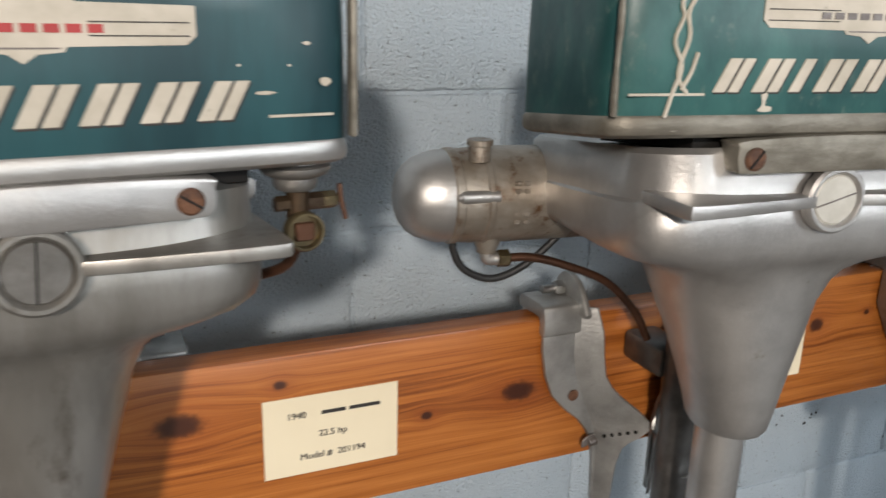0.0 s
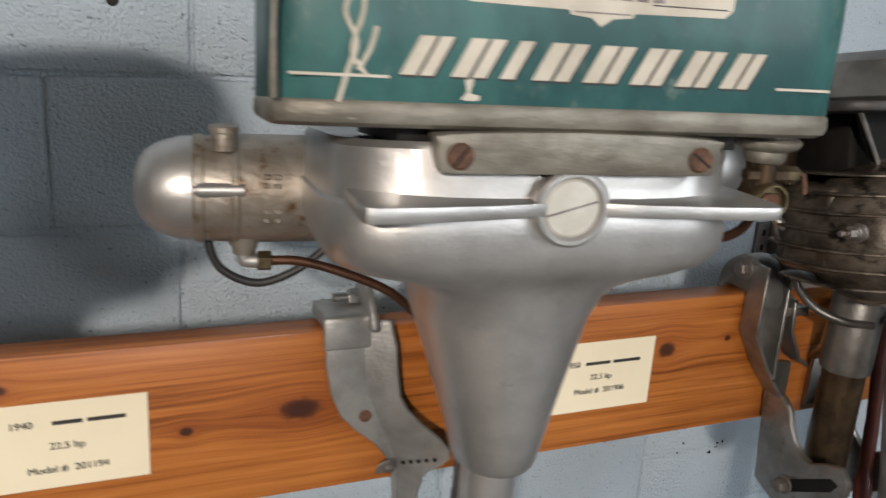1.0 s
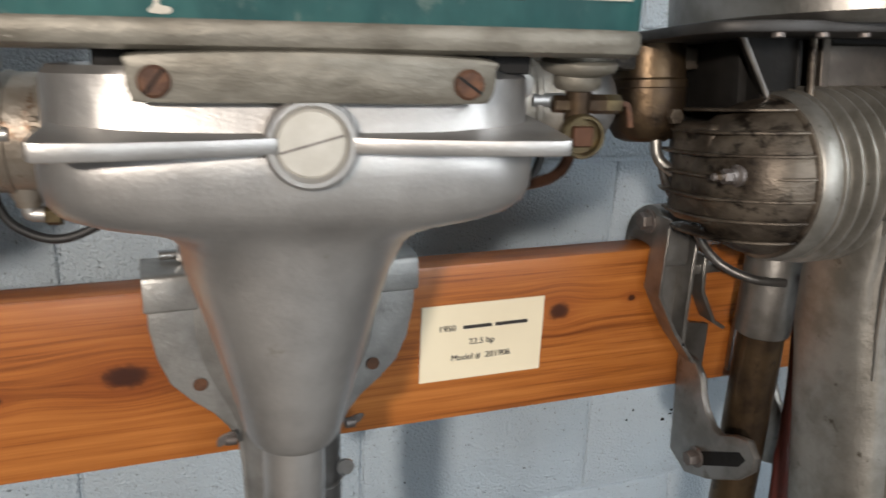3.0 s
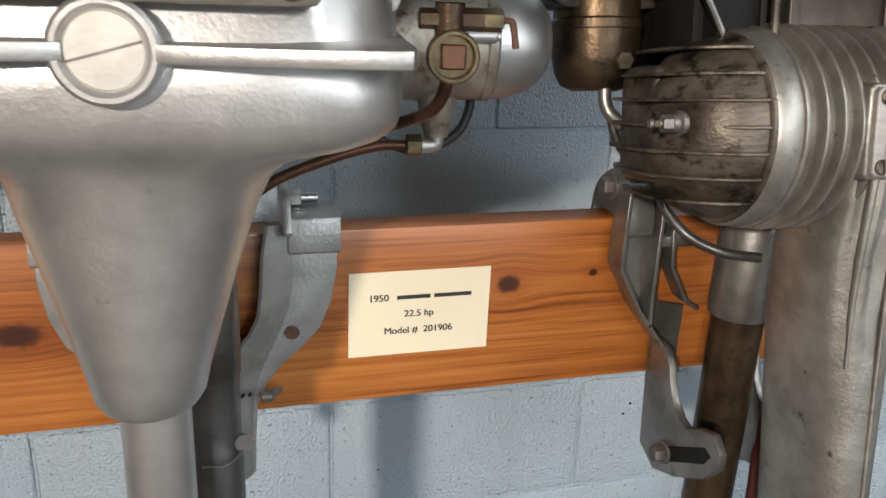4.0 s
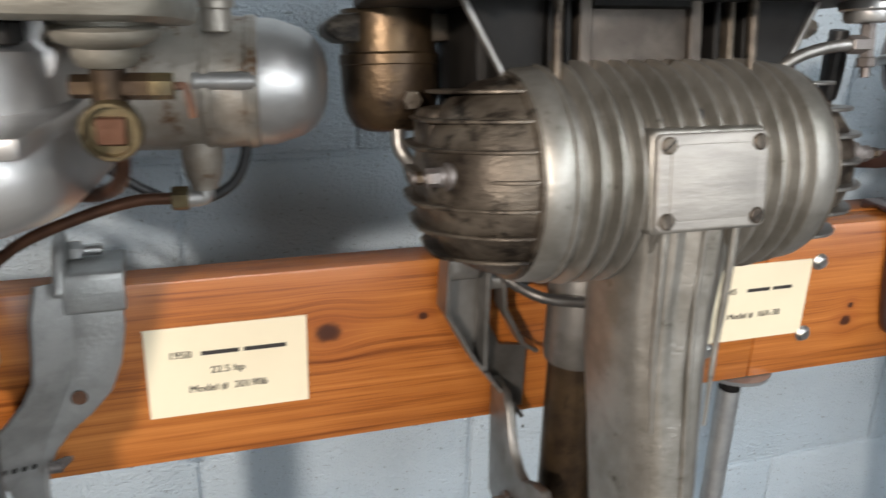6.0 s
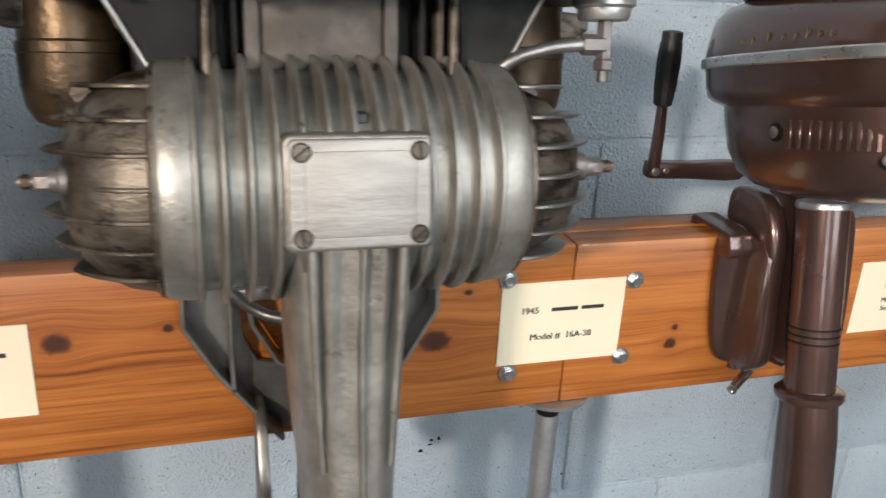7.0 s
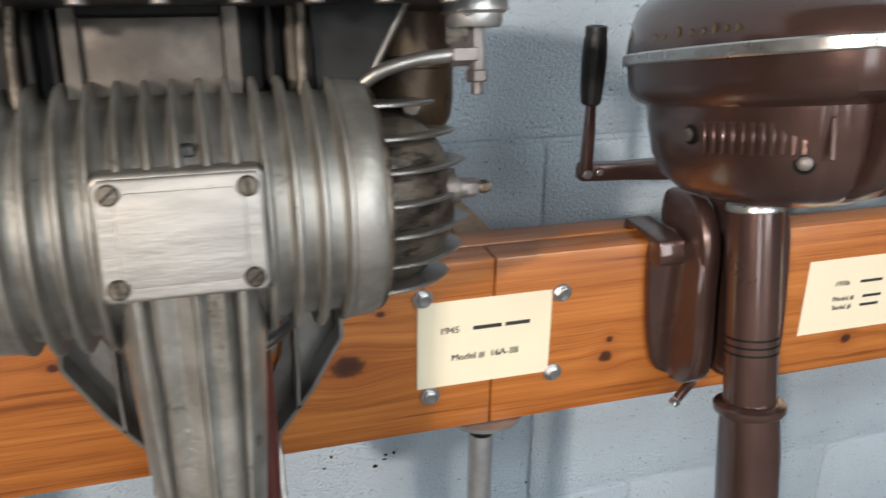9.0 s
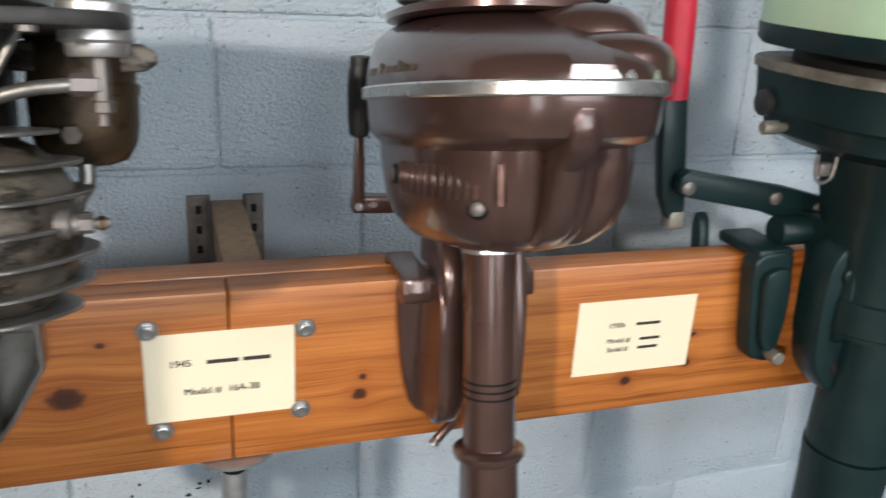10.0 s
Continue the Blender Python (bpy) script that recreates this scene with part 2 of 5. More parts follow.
    l.new(mx.outputs[2], mk.inputs[6])
    mk.inputs[7].default_value = (0.03, 0.008, 0.004, 1)
    l.new(mk.outputs[2], b.inputs["Base Color"])
    b.inputs["Roughness"].default_value = 0.36
    b.inputs["Coat Weight"].default_value, b.inputs["Coat Roughness"].default_value = 0.25, 0.2
    bp = n.new("ShaderNodeBump")
    bp.inputs["Strength"].default_value, bp.inputs["Distance"].default_value = 0.12, 0.001
    l.new(g, bp.inputs["Height"])
    l.new(bp.outputs[0], b.inputs["Normal"])
    return m


# ---- mesh tools ----


def thing(name, loc, label, category, group="", kind=""):
    o = new(name)
    o.location = loc
    o.empty_display_size = 0.05
    return tagged(o, label, category, group, kind)


def root_of(o):
    while o.parent:
        o = o.parent
    return o


def part(name, bm, material, parent=None, label="", turn=None):
    """Links a bmesh, built in world places, as one mesh under a thing or a part."""
    if turn is not None:
        bmesh.ops.transform(bm, matrix=turn, verts=bm.verts)
    bmesh.ops.recalc_face_normals(bm, faces=bm.faces)
    if parent is not None:
        bmesh.ops.translate(bm, vec=-root_of(parent).location, verts=bm.verts)
    me = bpy.data.meshes.new(name)
    bm.to_mesh(me)
    bm.free()
    me.materials.append(material)
    me.polygons.foreach_set("use_smooth", [True] * len(me.polygons))
    me.set_sharp_from_angle(angle=radians(38))
    o = new(name, me)
    if parent is not None:
        o.parent = parent
    if label:
        o["label"] = label
    return o


def box(x0, x1, y0, y1, z0, z1, r=0.0, seg=2):
    bm = bmesh.new()
    bmesh.ops.create_cube(bm, size=1.0)
    bmesh.ops.scale(bm, vec=(x1 - x0, y1 - y0, z1 - z0), verts=bm.verts)
    bmesh.ops.translate(bm, vec=((x0 + x1) / 2, (y0 + y1) / 2, (z0 + z1) / 2), verts=bm.verts)
    if r:
        bmesh.ops.bevel(bm, geom=bm.edges[:], offset=r, segments=seg, profile=0.5, affect="EDGES")
    return bm


def join(*bms):
    out = bmesh.new()
    for b in bms:
        me = bpy.data.meshes.new("tmp")
        b.to_mesh(me)
        b.free()
        out.from_mesh(me)
        bpy.data.meshes.remove(me)
    return out


AX = {"x": Matrix.Rotation(radians(90), 4, "Y"), "-x": Matrix.Rotation(radians(-90), 4, "Y"), "y": Matrix.Rotation(radians(-90), 4, "X"), "-y": Matrix.Rotation(radians(90), 4, "X"), "z": Matrix(), "-z": Matrix.Rotation(radians(180), 4, "X")}


def lathe(profile, at, axis="z", n=32):
    """Turns (radius, height) pairs round an axis that starts at a place."""
    bm = bmesh.new()
    rings = []
    for r, h in profile:
        if r < 1e-6:
            rings.append([bm.verts.new((0, 0, h))])
        else:
            rings.append([bm.verts.new((r * math.cos(2 * math.pi * k / n), r * math.sin(2 * math.pi * k / n), h)) for k in range(n)])
    for a, b in zip(rings, rings[1:]):
        for k in range(n):
            q = (k + 1) % n
            if len(a) == 1 and len(b) == 1:
                continue
            if len(a) == 1:
                bm.faces.new((a[0], b[k], b[q]))
            elif len(b) == 1:
                bm.faces.new((a[k], a[q], b[0]))
            else:
                bm.faces.new((a[k], a[q], b[q], b[k]))
    for ring in (rings[0], rings[-1]):
        if len(ring) > 1:
            bm.faces.new(ring)
    m = AX[axis] if isinstance(axis, str) else Vector((0, 0, 1)).rotation_difference(Vector(axis)).to_matrix().to_4x4()
    bmesh.ops.transform(bm, matrix=Matrix.Translation(at) @ m, verts=bm.verts)
    return bm


def cyl(at, axis, r, h, n=24, bevel=0.0):
    e = bevel or min(r, h) * 0.12
    return lathe([(r - e, 0), (r, e), (r, h - e), (r - e, h)], at, axis, n)


def loft(rings, cap=True):
    """Skins rings of equal count, each a list of places."""
    bm = bmesh.new()
    vs = [[bm.verts.new(p) for p in ring] for ring in rings]
    n = len(vs[0])
    for a, b in zip(vs, vs[1:]):
        for k in range(n):
            bm.faces.new((a[k], a[(k + 1) % n], b[(k + 1) % n], b[k]))
    if cap:
        bm.faces.new(vs[0])
        bm.faces.new(vs[-1])
    return bm


def oval(cx, cy, z, hx, hy, p=3.0, n=48, tilt=0.0):
    """A ring of a superellipse in the level plane."""
    out = []
    for k in range(n):
        t = 2 * math.pi * k / n
        c, s = math.cos(t), math.sin(t)
        x, y = math.copysign(abs(c) ** (2 / p), c) * hx, math.copysign(abs(s) ** (2 / p), s) * hy
        out.append((cx + x, cy + y, z + tilt * x))
    return out


def curve_points(pts, per=6):
    p = [Vector(v) for v in pts]
    p = [p[0] * 2 - p[1]] + p + [p[-1] * 2 - p[-2]]
    out = []
    for i in range(1, len(p) - 2):
        a, b, c, d = p[i - 1 : i + 3]
        for k in range(per):
            t = k / per
            out.append(0.5 * ((2 * b) + (c - a) * t + (2 * a - 5 * b + 4 * c - d) * t * t + (3 * b - a - 3 * c + d) * t**3))
    return out + [p[-2]]


def tube(pts, r, n=10, per=6, smooth=True):
    pts = curve_points(pts, per) if smooth else [Vector(v) for v in pts]
    rings, ref = [], Vector((0.13, 0.27, 0.95))
    for i, p in enumerate(pts):
        d = (pts[min(i + 1, len(pts) - 1)] - pts[max(i - 1, 0)]).normalized()
        u = (ref - d * ref.dot(d)).normalized()
        ref = u
        w = d.cross(u)
        rr = r[min(int(i * len(r) / len(pts)), len(r) - 1)] if isinstance(r, (list, tuple)) else r
        rings.append([p + (u * math.cos(2 * math.pi * k / n) + w * math.sin(2 * math.pi * k / n)) * rr for k in range(n)])
    return loft(rings)


def slab(outline, y0, y1, r=0.0, plane="xz", seg=2):
    """An outline of (x, z) pairs made solid from y0 to y1; plane yz: the pairs are (y, z) and it runs along x; xy: along z."""
    to = {"xz": lambda a, b, d: (a, d, b), "yz": lambda a, b, d: (d, a, b), "xy": lambda a, b, d: (a, b, d)}[plane]
    bm = bmesh.new()
    lo = [bm.verts.new(to(a, b, y0)) for a, b in outline]
    hi = [bm.verts.new(to(a, b, y1)) for a, b in outline]
    bm.faces.new(lo)
    bm.faces.new(hi)
    k = len(lo)
    for i in range(k):
        bm.faces.new((lo[i], lo[(i + 1) % k], hi[(i + 1) % k], hi[i]))
    bmesh.ops.recalc_face_normals(bm, faces=bm.faces)
    if r:
        es = [e for e in bm.edges if len(e.link_faces) == 2 and e.calc_face_angle(0) > 0.9]
        bmesh.ops.bevel(bm, geom=es, offset=r, segments=seg, profile=0.5, affect="EDGES")
    return bm


def round_outline(pts, per=4):
    """Smooths a closed outline of pairs."""
    n, out = len(pts), []
    for i in range(n):
        a, b, c, d = (Vector((*pts[(i + k) % n], 0)) for k in (-1, 0, 1, 2))
        for k in range(per):
            t = k / per
            v = 0.5 * ((2 * b) + (c - a) * t + (2 * a - 5 * b + 4 * c - d) * t * t + (3 * b - a - 3 * c + d) * t**3)
            out.append((v.x, v.y))
    return out


def ribbon(pts, w):
    """The outline of a band of half width w along a line of pairs."""
    v = [Vector(p) for p in pts]
    left, right = [], []
    for i, p in enumerate(v):
        d = ((v[i] - v[i - 1]).normalized() if i else Vector((0, 0))) + ((v[i + 1] - v[i]).normalized() if i + 1 < len(v) else Vector((0, 0)))
        d.normalize()
        n = Vector((-d.y, d.x)) * w
        left.append((p.x + n.x, p.y + n.y))
        right.append((p.x - n.x, p.y - n.y))
    return left + right[::-1]


def screw_head(at, axis, r, parent, material, slot=0.6, turn=None, name="screw"):
    """A slotted domed screw: a whole head with a near-black bar for the slot's shade."""
    h = r * 0.45
    bm = lathe([(0, 0), (r, 0), (r, h * 0.6), (r * 0.8, h), (0, h * 1.05)], (0, 0, 0), "z", 24)
    bar = box(-r * 0.93, r * 0.93, -r * 0.1, r * 0.1, h * 0.7, h * 1.12)
    m = Matrix.Translation(at) @ AX[axis] @ Matrix.Rotation(slot, 4, "Z")
    bmesh.ops.transform(bm, matrix=m, verts=bm.verts)
    bmesh.ops.transform(bar, matrix=m, verts=bar.verts)
    o = part(name, bm, material, parent, turn=turn)
    part("slot", bar, BLACKISH, o, turn=turn)
    return o


def hex_bolt(at, axis, r, h, parent, material, name="bolt", turn=None, spin=0.2):
    bm = join(cyl((0, 0, 0), "z", r * 1.35, h * 0.22, 24), lathe([(r * 0.95, h * 0.22), (r, h * 0.3), (r, h * 0.88), (r * 0.85, h)], (0, 0, 0), "z", 6))
    bmesh.ops.transform(bm, matrix=Matrix.Translation(at) @ AX[axis] @ Matrix.Rotation(spin, 4, "Z"), verts=bm.verts)
    return part(name, bm, material, parent, turn=turn)


def lettering(body, size, at, parent, material=None, width=None, name="lettering"):
    """Words in the built-in font, standing in the x-z plane and centred on a place."""
    cu = bpy.data.curves.new("type", "FONT")
    cu.body, cu.size, cu.align_x, cu.align_y, cu.extrude, cu.offset = body, size, "CENTER", "CENTER", 0.0001, 0.0
    tmp = bpy.data.objects.new("type", cu)
    scene.collection.objects.link(tmp)
    bpy.context.view_layer.update()
    me = bpy.data.meshes.new_from_object(tmp.evaluated_get(bpy.context.evaluated_depsgraph_get()))
    bpy.data.objects.remove(tmp)
    bm = bmesh.new()
    bm.from_mesh(me)
    bpy.data.meshes.remove(me)
    twin = bmesh.ops.duplicate(bm, geom=bm.verts[:] + bm.edges[:] + bm.faces[:])["geom"]
    bmesh.ops.translate(bm, vec=(size * 0.05, 0, 0.00003), verts=[g for g in twin if isinstance(g, bmesh.types.BMVert)])
    if width:
        xs = [v.co.x for v in bm.verts]
        bmesh.ops.scale(bm, vec=(width / (max(xs) - min(xs)), 1, 1), verts=bm.verts)
    bmesh.ops.transform(bm, matrix=Matrix.Translation(at) @ Matrix.Rotation(radians(90), 4, "X"), verts=bm.verts)
    return part(name, bm, material or INK, parent)


# ---- setting ----
WALL_Y = 0.366
part("floor", box(-2.6, 5.2, -3.6, 0.6, -0.12, 0.0), CONCRETE)
tagged(bpy.data.objects["floor"], "grey concrete floor of the shed", "floor", kind="structure")
# the gap in the ceiling is added for the overhead lamp
part("ceiling", join(box(-2.6, 2.33, -3.6, 0.6, 2.7, 2.82), box(3.57, 5.2, -3.6, 0.6, 2.7, 2.82), box(2.33, 3.57, -3.6, -2.37, 2.7, 2.82), box(2.33, 3.57, -1.83, 0.6, 2.7, 2.82)), CEIL)
tagged(bpy.data.objects["ceiling"], "pale painted ceiling with one opening added for the overhead fill lamp", "ceiling", kind="structure")
for nm, b in (("wall_west", (-2.72, -2.6, -3.6, 0.6, 0, 2.7)), ("wall_east", (5.2, 5.32, -3.6, 0.6, 0, 2.7))):
    tagged(part(nm, box(*b), PLASTER), "plain blue-grey painted side wall", "wall", kind="structure")
_holes = ((-1.28, -0.82, 2.1, 2.5), (0.5, 1.3, 0.7, 1.5), (1.48, 2.02, 1.88, 2.32), (2.2, 3.8, 0.95, 2.25))
_cuts = sorted({-2.6, 5.2, *(v for h in _holes for v in h[:2])})
_south = []
for _a, _b in zip(_cuts, _cuts[1:]):
    _h = [h for h in _holes if h[0] <= _a and _b <= h[1]]
    for _z0, _z1 in ((0, _h[0][2]), (_h[0][3], 2.7)) if _h else ((0, 2.7),):
        _south.append(box(_a, _b, -3.55, -3.4, _z0, _z1))
_south = join(*_south)
tagged(part("wall_south", _south, PLASTER), "plain painted wall with four window openings", "wall", kind="structure")
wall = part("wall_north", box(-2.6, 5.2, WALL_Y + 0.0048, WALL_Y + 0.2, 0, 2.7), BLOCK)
tagged(wall, "blue-grey painted concrete block wall behind the beam", "wall", kind="structure")

# ---- beam ----
KNOTS_A = ((0.275, 0.942, 0.024, 0.013), (0.374, 0.969, 0.007, 0.005), (0.649, 0.915, 0.022, 0.012), (0.535, 0.905, 0.007, 0.005), (0.688, 0.955, 0.006, 0.004), (1.110, 0.934, 0.013, 0.010), (1.204, 0.941, 0.005, 0.004), (1.457, 0.904, 0.017, 0.012), (0.05, 0.9, 0.02, 0.012), (1.49, 0.955, 0.005, 0.003))
KNOTS_B = ((1.732, 0.875, 0.008, 0.007), (1.735, 0.895, 0.004, 0.004), (2.046, 0.853, 0.007, 0.006), (2.125, 0.868, 0.006, 0.005), (2.128, 0.905, 0.005, 0.003), (2.46, 0.91, 0.015, 0.011))
JOINT_X = 1.604


def plank(x0, x1, y0, y1, knots, label, z0=0.816, z1=1.0):
    o = part("wooden_beam", box(x0, x1, y0, y1, z0, z1, 0.0025), wood_material("varnished_pine", knots, 0, 0))
    return tagged(o, label, "beam", "display beam planks")


plank(-1.2, JOINT_X - 0.0006, 0.0, 0.038, KNOTS_A, "orange varnished pine plank with dark knots")
plank(JOINT_X + 0.0006, 3.6, 0.0, 0.038, KNOTS_B, "orange varnished pine plank butted to its neighbour")
plank(1.28, 1.80, 0.0385, 0.0765, (), "short varnished pine splice plank bolted behind the joint", 0.816, 1.001)

# ---- cards, bolts, post ----


def card(x0, x1, z0, z1, lean, lines, label):
    """A cream card screwed flat on the plank. lines: (kind, text or widths, centre x share, z share, size)."""
    c = thing("name_card", ((x0 + x1) / 2, -0.0015, z0), label, "card", "name cards on the beam")
    w, h = x1 - x0, z1 - z0
    turn = Matrix.Translation((x0, 0, z0)) @ Matrix.Rotation(lean, 4, "Y") @ Matrix.Translation((-x0, 0, -z0))
    part("sheet", box(x0, x1, -0.0014, -0.0002, z0, z1, 0.0003, 1), PAPER, c, turn=turn)
    for kind, what, u, v, s in lines:
        at = (x0 + u * w, -0.0016, z0 + v * h)
        if kind == "text":
            o = lettering(what, s, at, c, INK)
        else:
            a, bms = at[0] - (sum(what) + 0.004 * (len(what) - 1)) / 2, []
            for k in what:
                bms.append(box(a, a + k, -0.0017, -0.00145, at[2] - s * 0.2, at[2] + s * 0.2))
                a += k + 0.004
            part("lettering", join(*bms), INK, c)
    return c


S = 0.0102
card(0.3555, 0.5, 0.8645, 0.9535, 0.0, (("text", "1940", 0.235, 0.76, S), ("bars", (0.026, 0.034), 0.64, 0.76, S), ("text", "22.5 hp", 0.5, 0.49, S), ("text", "Model #  201194", 0.5, 0.22, S)), "cream paper card with black print fixed to the beam")
card(0.9445, 1.0895, 0.8655, 0.9555, 0.0, (("text", "1950", 0.205, 0.69, S), ("bars", (0.034, 0.039), 0.6, 0.69, S), ("text", "22.5 hp", 0.49, 0.49, S), ("text", "Model #  201906", 0.49, 0.29, S)), "cream paper card with black print beside a dark knot")
card(1.5255, 1.6655, 0.868, 0.961, 0.0, (("text", "1945", 0.23, 0.66, S), ("bars", (0.03, 0.026), 0.62, 0.66, S), ("text", "Model #  16A-38", 0.5, 0.33, S)), "cream paper card over the bolted joint of the beam")
card(1.9745, 2.124, 0.866, 0.957, 0.0, (("text", "1950s", 0.33, 0.66, S * 0.85), ("bars", (0.031,), 0.6, 0.66, S * 0.85), ("text", "Model #", 0.36, 0.45, S * 0.85), ("bars", (0.026,), 0.63, 0.45, S * 0.85), ("text", "Serial #", 0.36, 0.33, S * 0.85), ("bars", (0.026,), 0.62, 0.33, S * 0.85)), "cream paper card with short black print on the beam")

for bx, bz in ((1.676, 0.956), (1.671, 0.866), (1.539, 0.859), (1.531, 0.9665)):
    b = thing("hex_bolt", (bx, 0, bz), "zinc hex bolt with washer in the beam joint", "bolt", "bolts of the beam joint")
    part("washer", cyl((bx, -0.0002, bz), "-y", 0.0098, 0.0018, 28), STEEL, b)
    part("head", join(lathe([(0.0064, 0.0016), (0.0068, 0.002), (0.0068, 0.0062), (0.0055, 0.007), (0.0035, 0.0066), (0, 0.0066)], (bx, 0, bz), "-y", 6)), STEEL, b)

pp = thing("pipe_post", (1.606, 0.03, 0), "galvanised steel pipe post standing under the beam", "post")
part("pipe", lathe([(0.0135, 0.0), (0.0135, 0.785)], (1.606, 0.03, 0.0), "z", 28), PIPE, pp)
part("threaded_end", lathe([(0.0128, 0.785)] + [(0.0128 + 0.0006 * (k % 2), 0.785 + 0.0025 * k) for k in range(1, 10)] + [(0.0128, 0.809)], (1.606, 0.03, 0), "z", 28), BLACKISH, pp)
part("flange", lathe([(0.019, 0.803), (0.021, 0.806), (0.0225, 0.8095), (0.043, 0.8105), (0.044, 0.8155)], (1.606, 0.03, 0), "z", 36), PIPE, pp)

wb = thing("wall_arm", (1.63, 0.36, 0.86), "raw timber arm held by two slotted steel angles on the wall", "bracket")
part("batten", box(1.608, 1.650, 0.0775, 0.362, 0.93, 0.978, 0.002), BATTEN, wb)
for a0, a1 in ((1.577, 1.607), (1.651, 1.677)):
    ang = part("steel_angle", join(box(a0, a1, 0.3585, 0.3655, 0.70, 0.985, 0.0006, 1), box(a0 if a0 > 1.6 else a1 - 0.003, a0 + 0.003 if a0 > 1.6 else a1, 0.325, 0.3585, 0.70, 0.985, 0.0006, 1)), SLOTSTEEL, wb)
    for k in range(6):
        z = 0.968 - 0.028 * k
        part("slot", box((a0 + a1) / 2 - 0.004, (a0 + a1) / 2 + 0.004, 0.3578, 0.36, z - 0.008, z + 0.004, 0.001, 1), BLACKISH, ang)


# ---- opposed twin outboard ----
def twin_outboard(cx, turn_deg, tank, slot, label, y0=0.0, z0=0.0, worn=False):
    """An opposed-twin outboard: cx is the middle of its clamp, turn_deg how far the head is swivelled."""
    m = thing("outboard_motor", (cx, 0, 1.0), label, "outboard motor", "outboard motors on the beam")
    sw = Matrix.Translation((cx, -0.07 + y0, z0)) @ Matrix.Rotation(radians(turn_deg), 4, "Z") @ Matrix.Translation((0, 0.07, 0))
    P = lambda n, b, mt, par=None, lab="": part(n, b, mt, par or m, lab, sw)  # noqa: E731

    def sag(bm, low=0.0, high=0.0):
        """The head leans back: what lies behind the front face sits lower, in full above the height high."""
        for v in bm.verts:
            w = 1.0 if high <= low else max(0.0, min(1.0, (v.co.z - low) / (high - low)))
            v.co.z -= 0.105 * (v.co.y + 0.2815) * w
        return bm

    # gear and exhaust housing: a rounded pan that runs down into a cone
    rings = [(1.234, 0.146, -0.150, 0.112, 4), (1.238, 0.152, -0.150, 0.116, 5), (1.233, 0.155, -0.150, 0.119, 5.5), (1.195, 0.158, -0.150, 0.121, 5), (1.192, 0.161, -0.150, 0.123, 5), (1.172, 0.161, -0.150, 0.123, 6), (1.158, 0.1605, -0.150, 0.1225, 6), (1.148, 0.1585, -0.150, 0.121, 5.6), (1.14, 0.153, -0.151, 0.117, 5), (1.1335, 0.142, -0.153, 0.11, 4.2), (1.128, 0.119, -0.157, 0.102, 3.4), (1.120, 0.098, -0.162, 0.094, 2.7), (1.108, 0.084, -0.168, 0.0855, 2.4), (1.085, 0.076, -0.174, 0.076, 2.2), (1.045, 0.0625, -0.183, 0.065, 2.1), (1.0, 0.049, -0.190, 0.054, 2.0), (0.972, 0.041, -0.193, 0.048, 2.0), (0.956, 0.0375, -0.194, 0.044, 2.0), (0.950, 0.034, -0.194, 0.04, 2.0), (0.949, 0.026, -0.194, 0.03, 2.0)]
    shift = lambda z: -0.012 * max(0.0, min(1.0, (1.15 - z) / 0.06))  # noqa: E731
    back = lambda z: max(0.0, min(1.0, (z - 1.115) / 0.02))  # noqa: E731
    P("housing", sag(loft([oval(shift(z) - 0.0065 * back(z), y + 0.025 * back(z), z, hx + 0.0035 * back(z), hy + 0.025 * back(z), p, 64) for z, hx, y, hy, p in rings]), 1.13, 1.2), tank["body"])
    # level rib with the shelf at its end
    for e in (-1, 1):
        edge = [(0.022, -0.2845), (0.06, -0.291), (0.11, -0.2995), (0.146, -0.3065), (0.152, -0.3055), (0.1545, -0.301), (0.1555, -0.28), (0.157, -0.23), (0.157, -0.16), (0.14, -0.14), (0.022, -0.2)]
        bm = slab([(e * a, b) for a, b in edge], 1.1885, 1.1985, 0.0013, "xy", 2)
        for v in bm.verts:
            if v.co.y < -0.27:
                v.co.z += 0.0022 * max(0.0, (abs(v.co.x) - 0.09) / 0.06) - (0.0015 if e < 0 and v.co.z < 1.193 else 0.0) * max(0.0, (abs(v.co.x) - 0.05) / 0.1)
        P("rib", bm, tank["body"])
    ring = [(0.0195, 0), (0.0285, 0), (0.0285, 0.008), (0.0262, 0.0102), (0.0235, 0.0102), (0.0215, 0.008), (0.0195, 0.0)]
    hub = P("hub_ring", lathe(ring, (-0.002, -0.2745, 1.194), "-y", 48), tank["body"])
    disc = lathe([(0, 0.0), (0.0212, 0.0), (0.0212, 0.0065), (0.0195, 0.0085), (0, 0.0088)], (0, 0, 0), "z", 48)
    cut = box(-0.0196, 0.0196, -0.0006, 0.0006, 0.0076, 0.0094)
    mm = Matrix.Translation((-0.002, -0.274, 1.194)) @ AX["-y"] @ Matrix.Rotation(slot, 4, "Z")
    for b in (disc, cut):
        bmesh.ops.transform(b, matrix=mm, verts=b.verts)
    plug = P("slotted_plug", disc, tank["plug"], hub)
    P("slot", cut, SLOTSTEEL if not worn else BLACKISH, plug)
    # bar that carries the tank
    bar = P("tank_bar", slab(round_outline([(-0.101, 1.222), (-0.09, 1.2185), (0.0, 1.2185), (0.09, 1.2185), (0.106, 1.222), (0.108, 1.238), (0.1, 1.245), (0.0, 1.248), (-0.095, 1.245), (-0.103, 1.238)], 4), -0.2855, -0.262, 0.0015), tank["bar"])
    for sx, sl in ((-0.088, 0.9), (0.0915, -0.6)):
        screw_head((sx, -0.2845, 1.2305), "-y", 0.0092, bar, RUST, sl, sw)
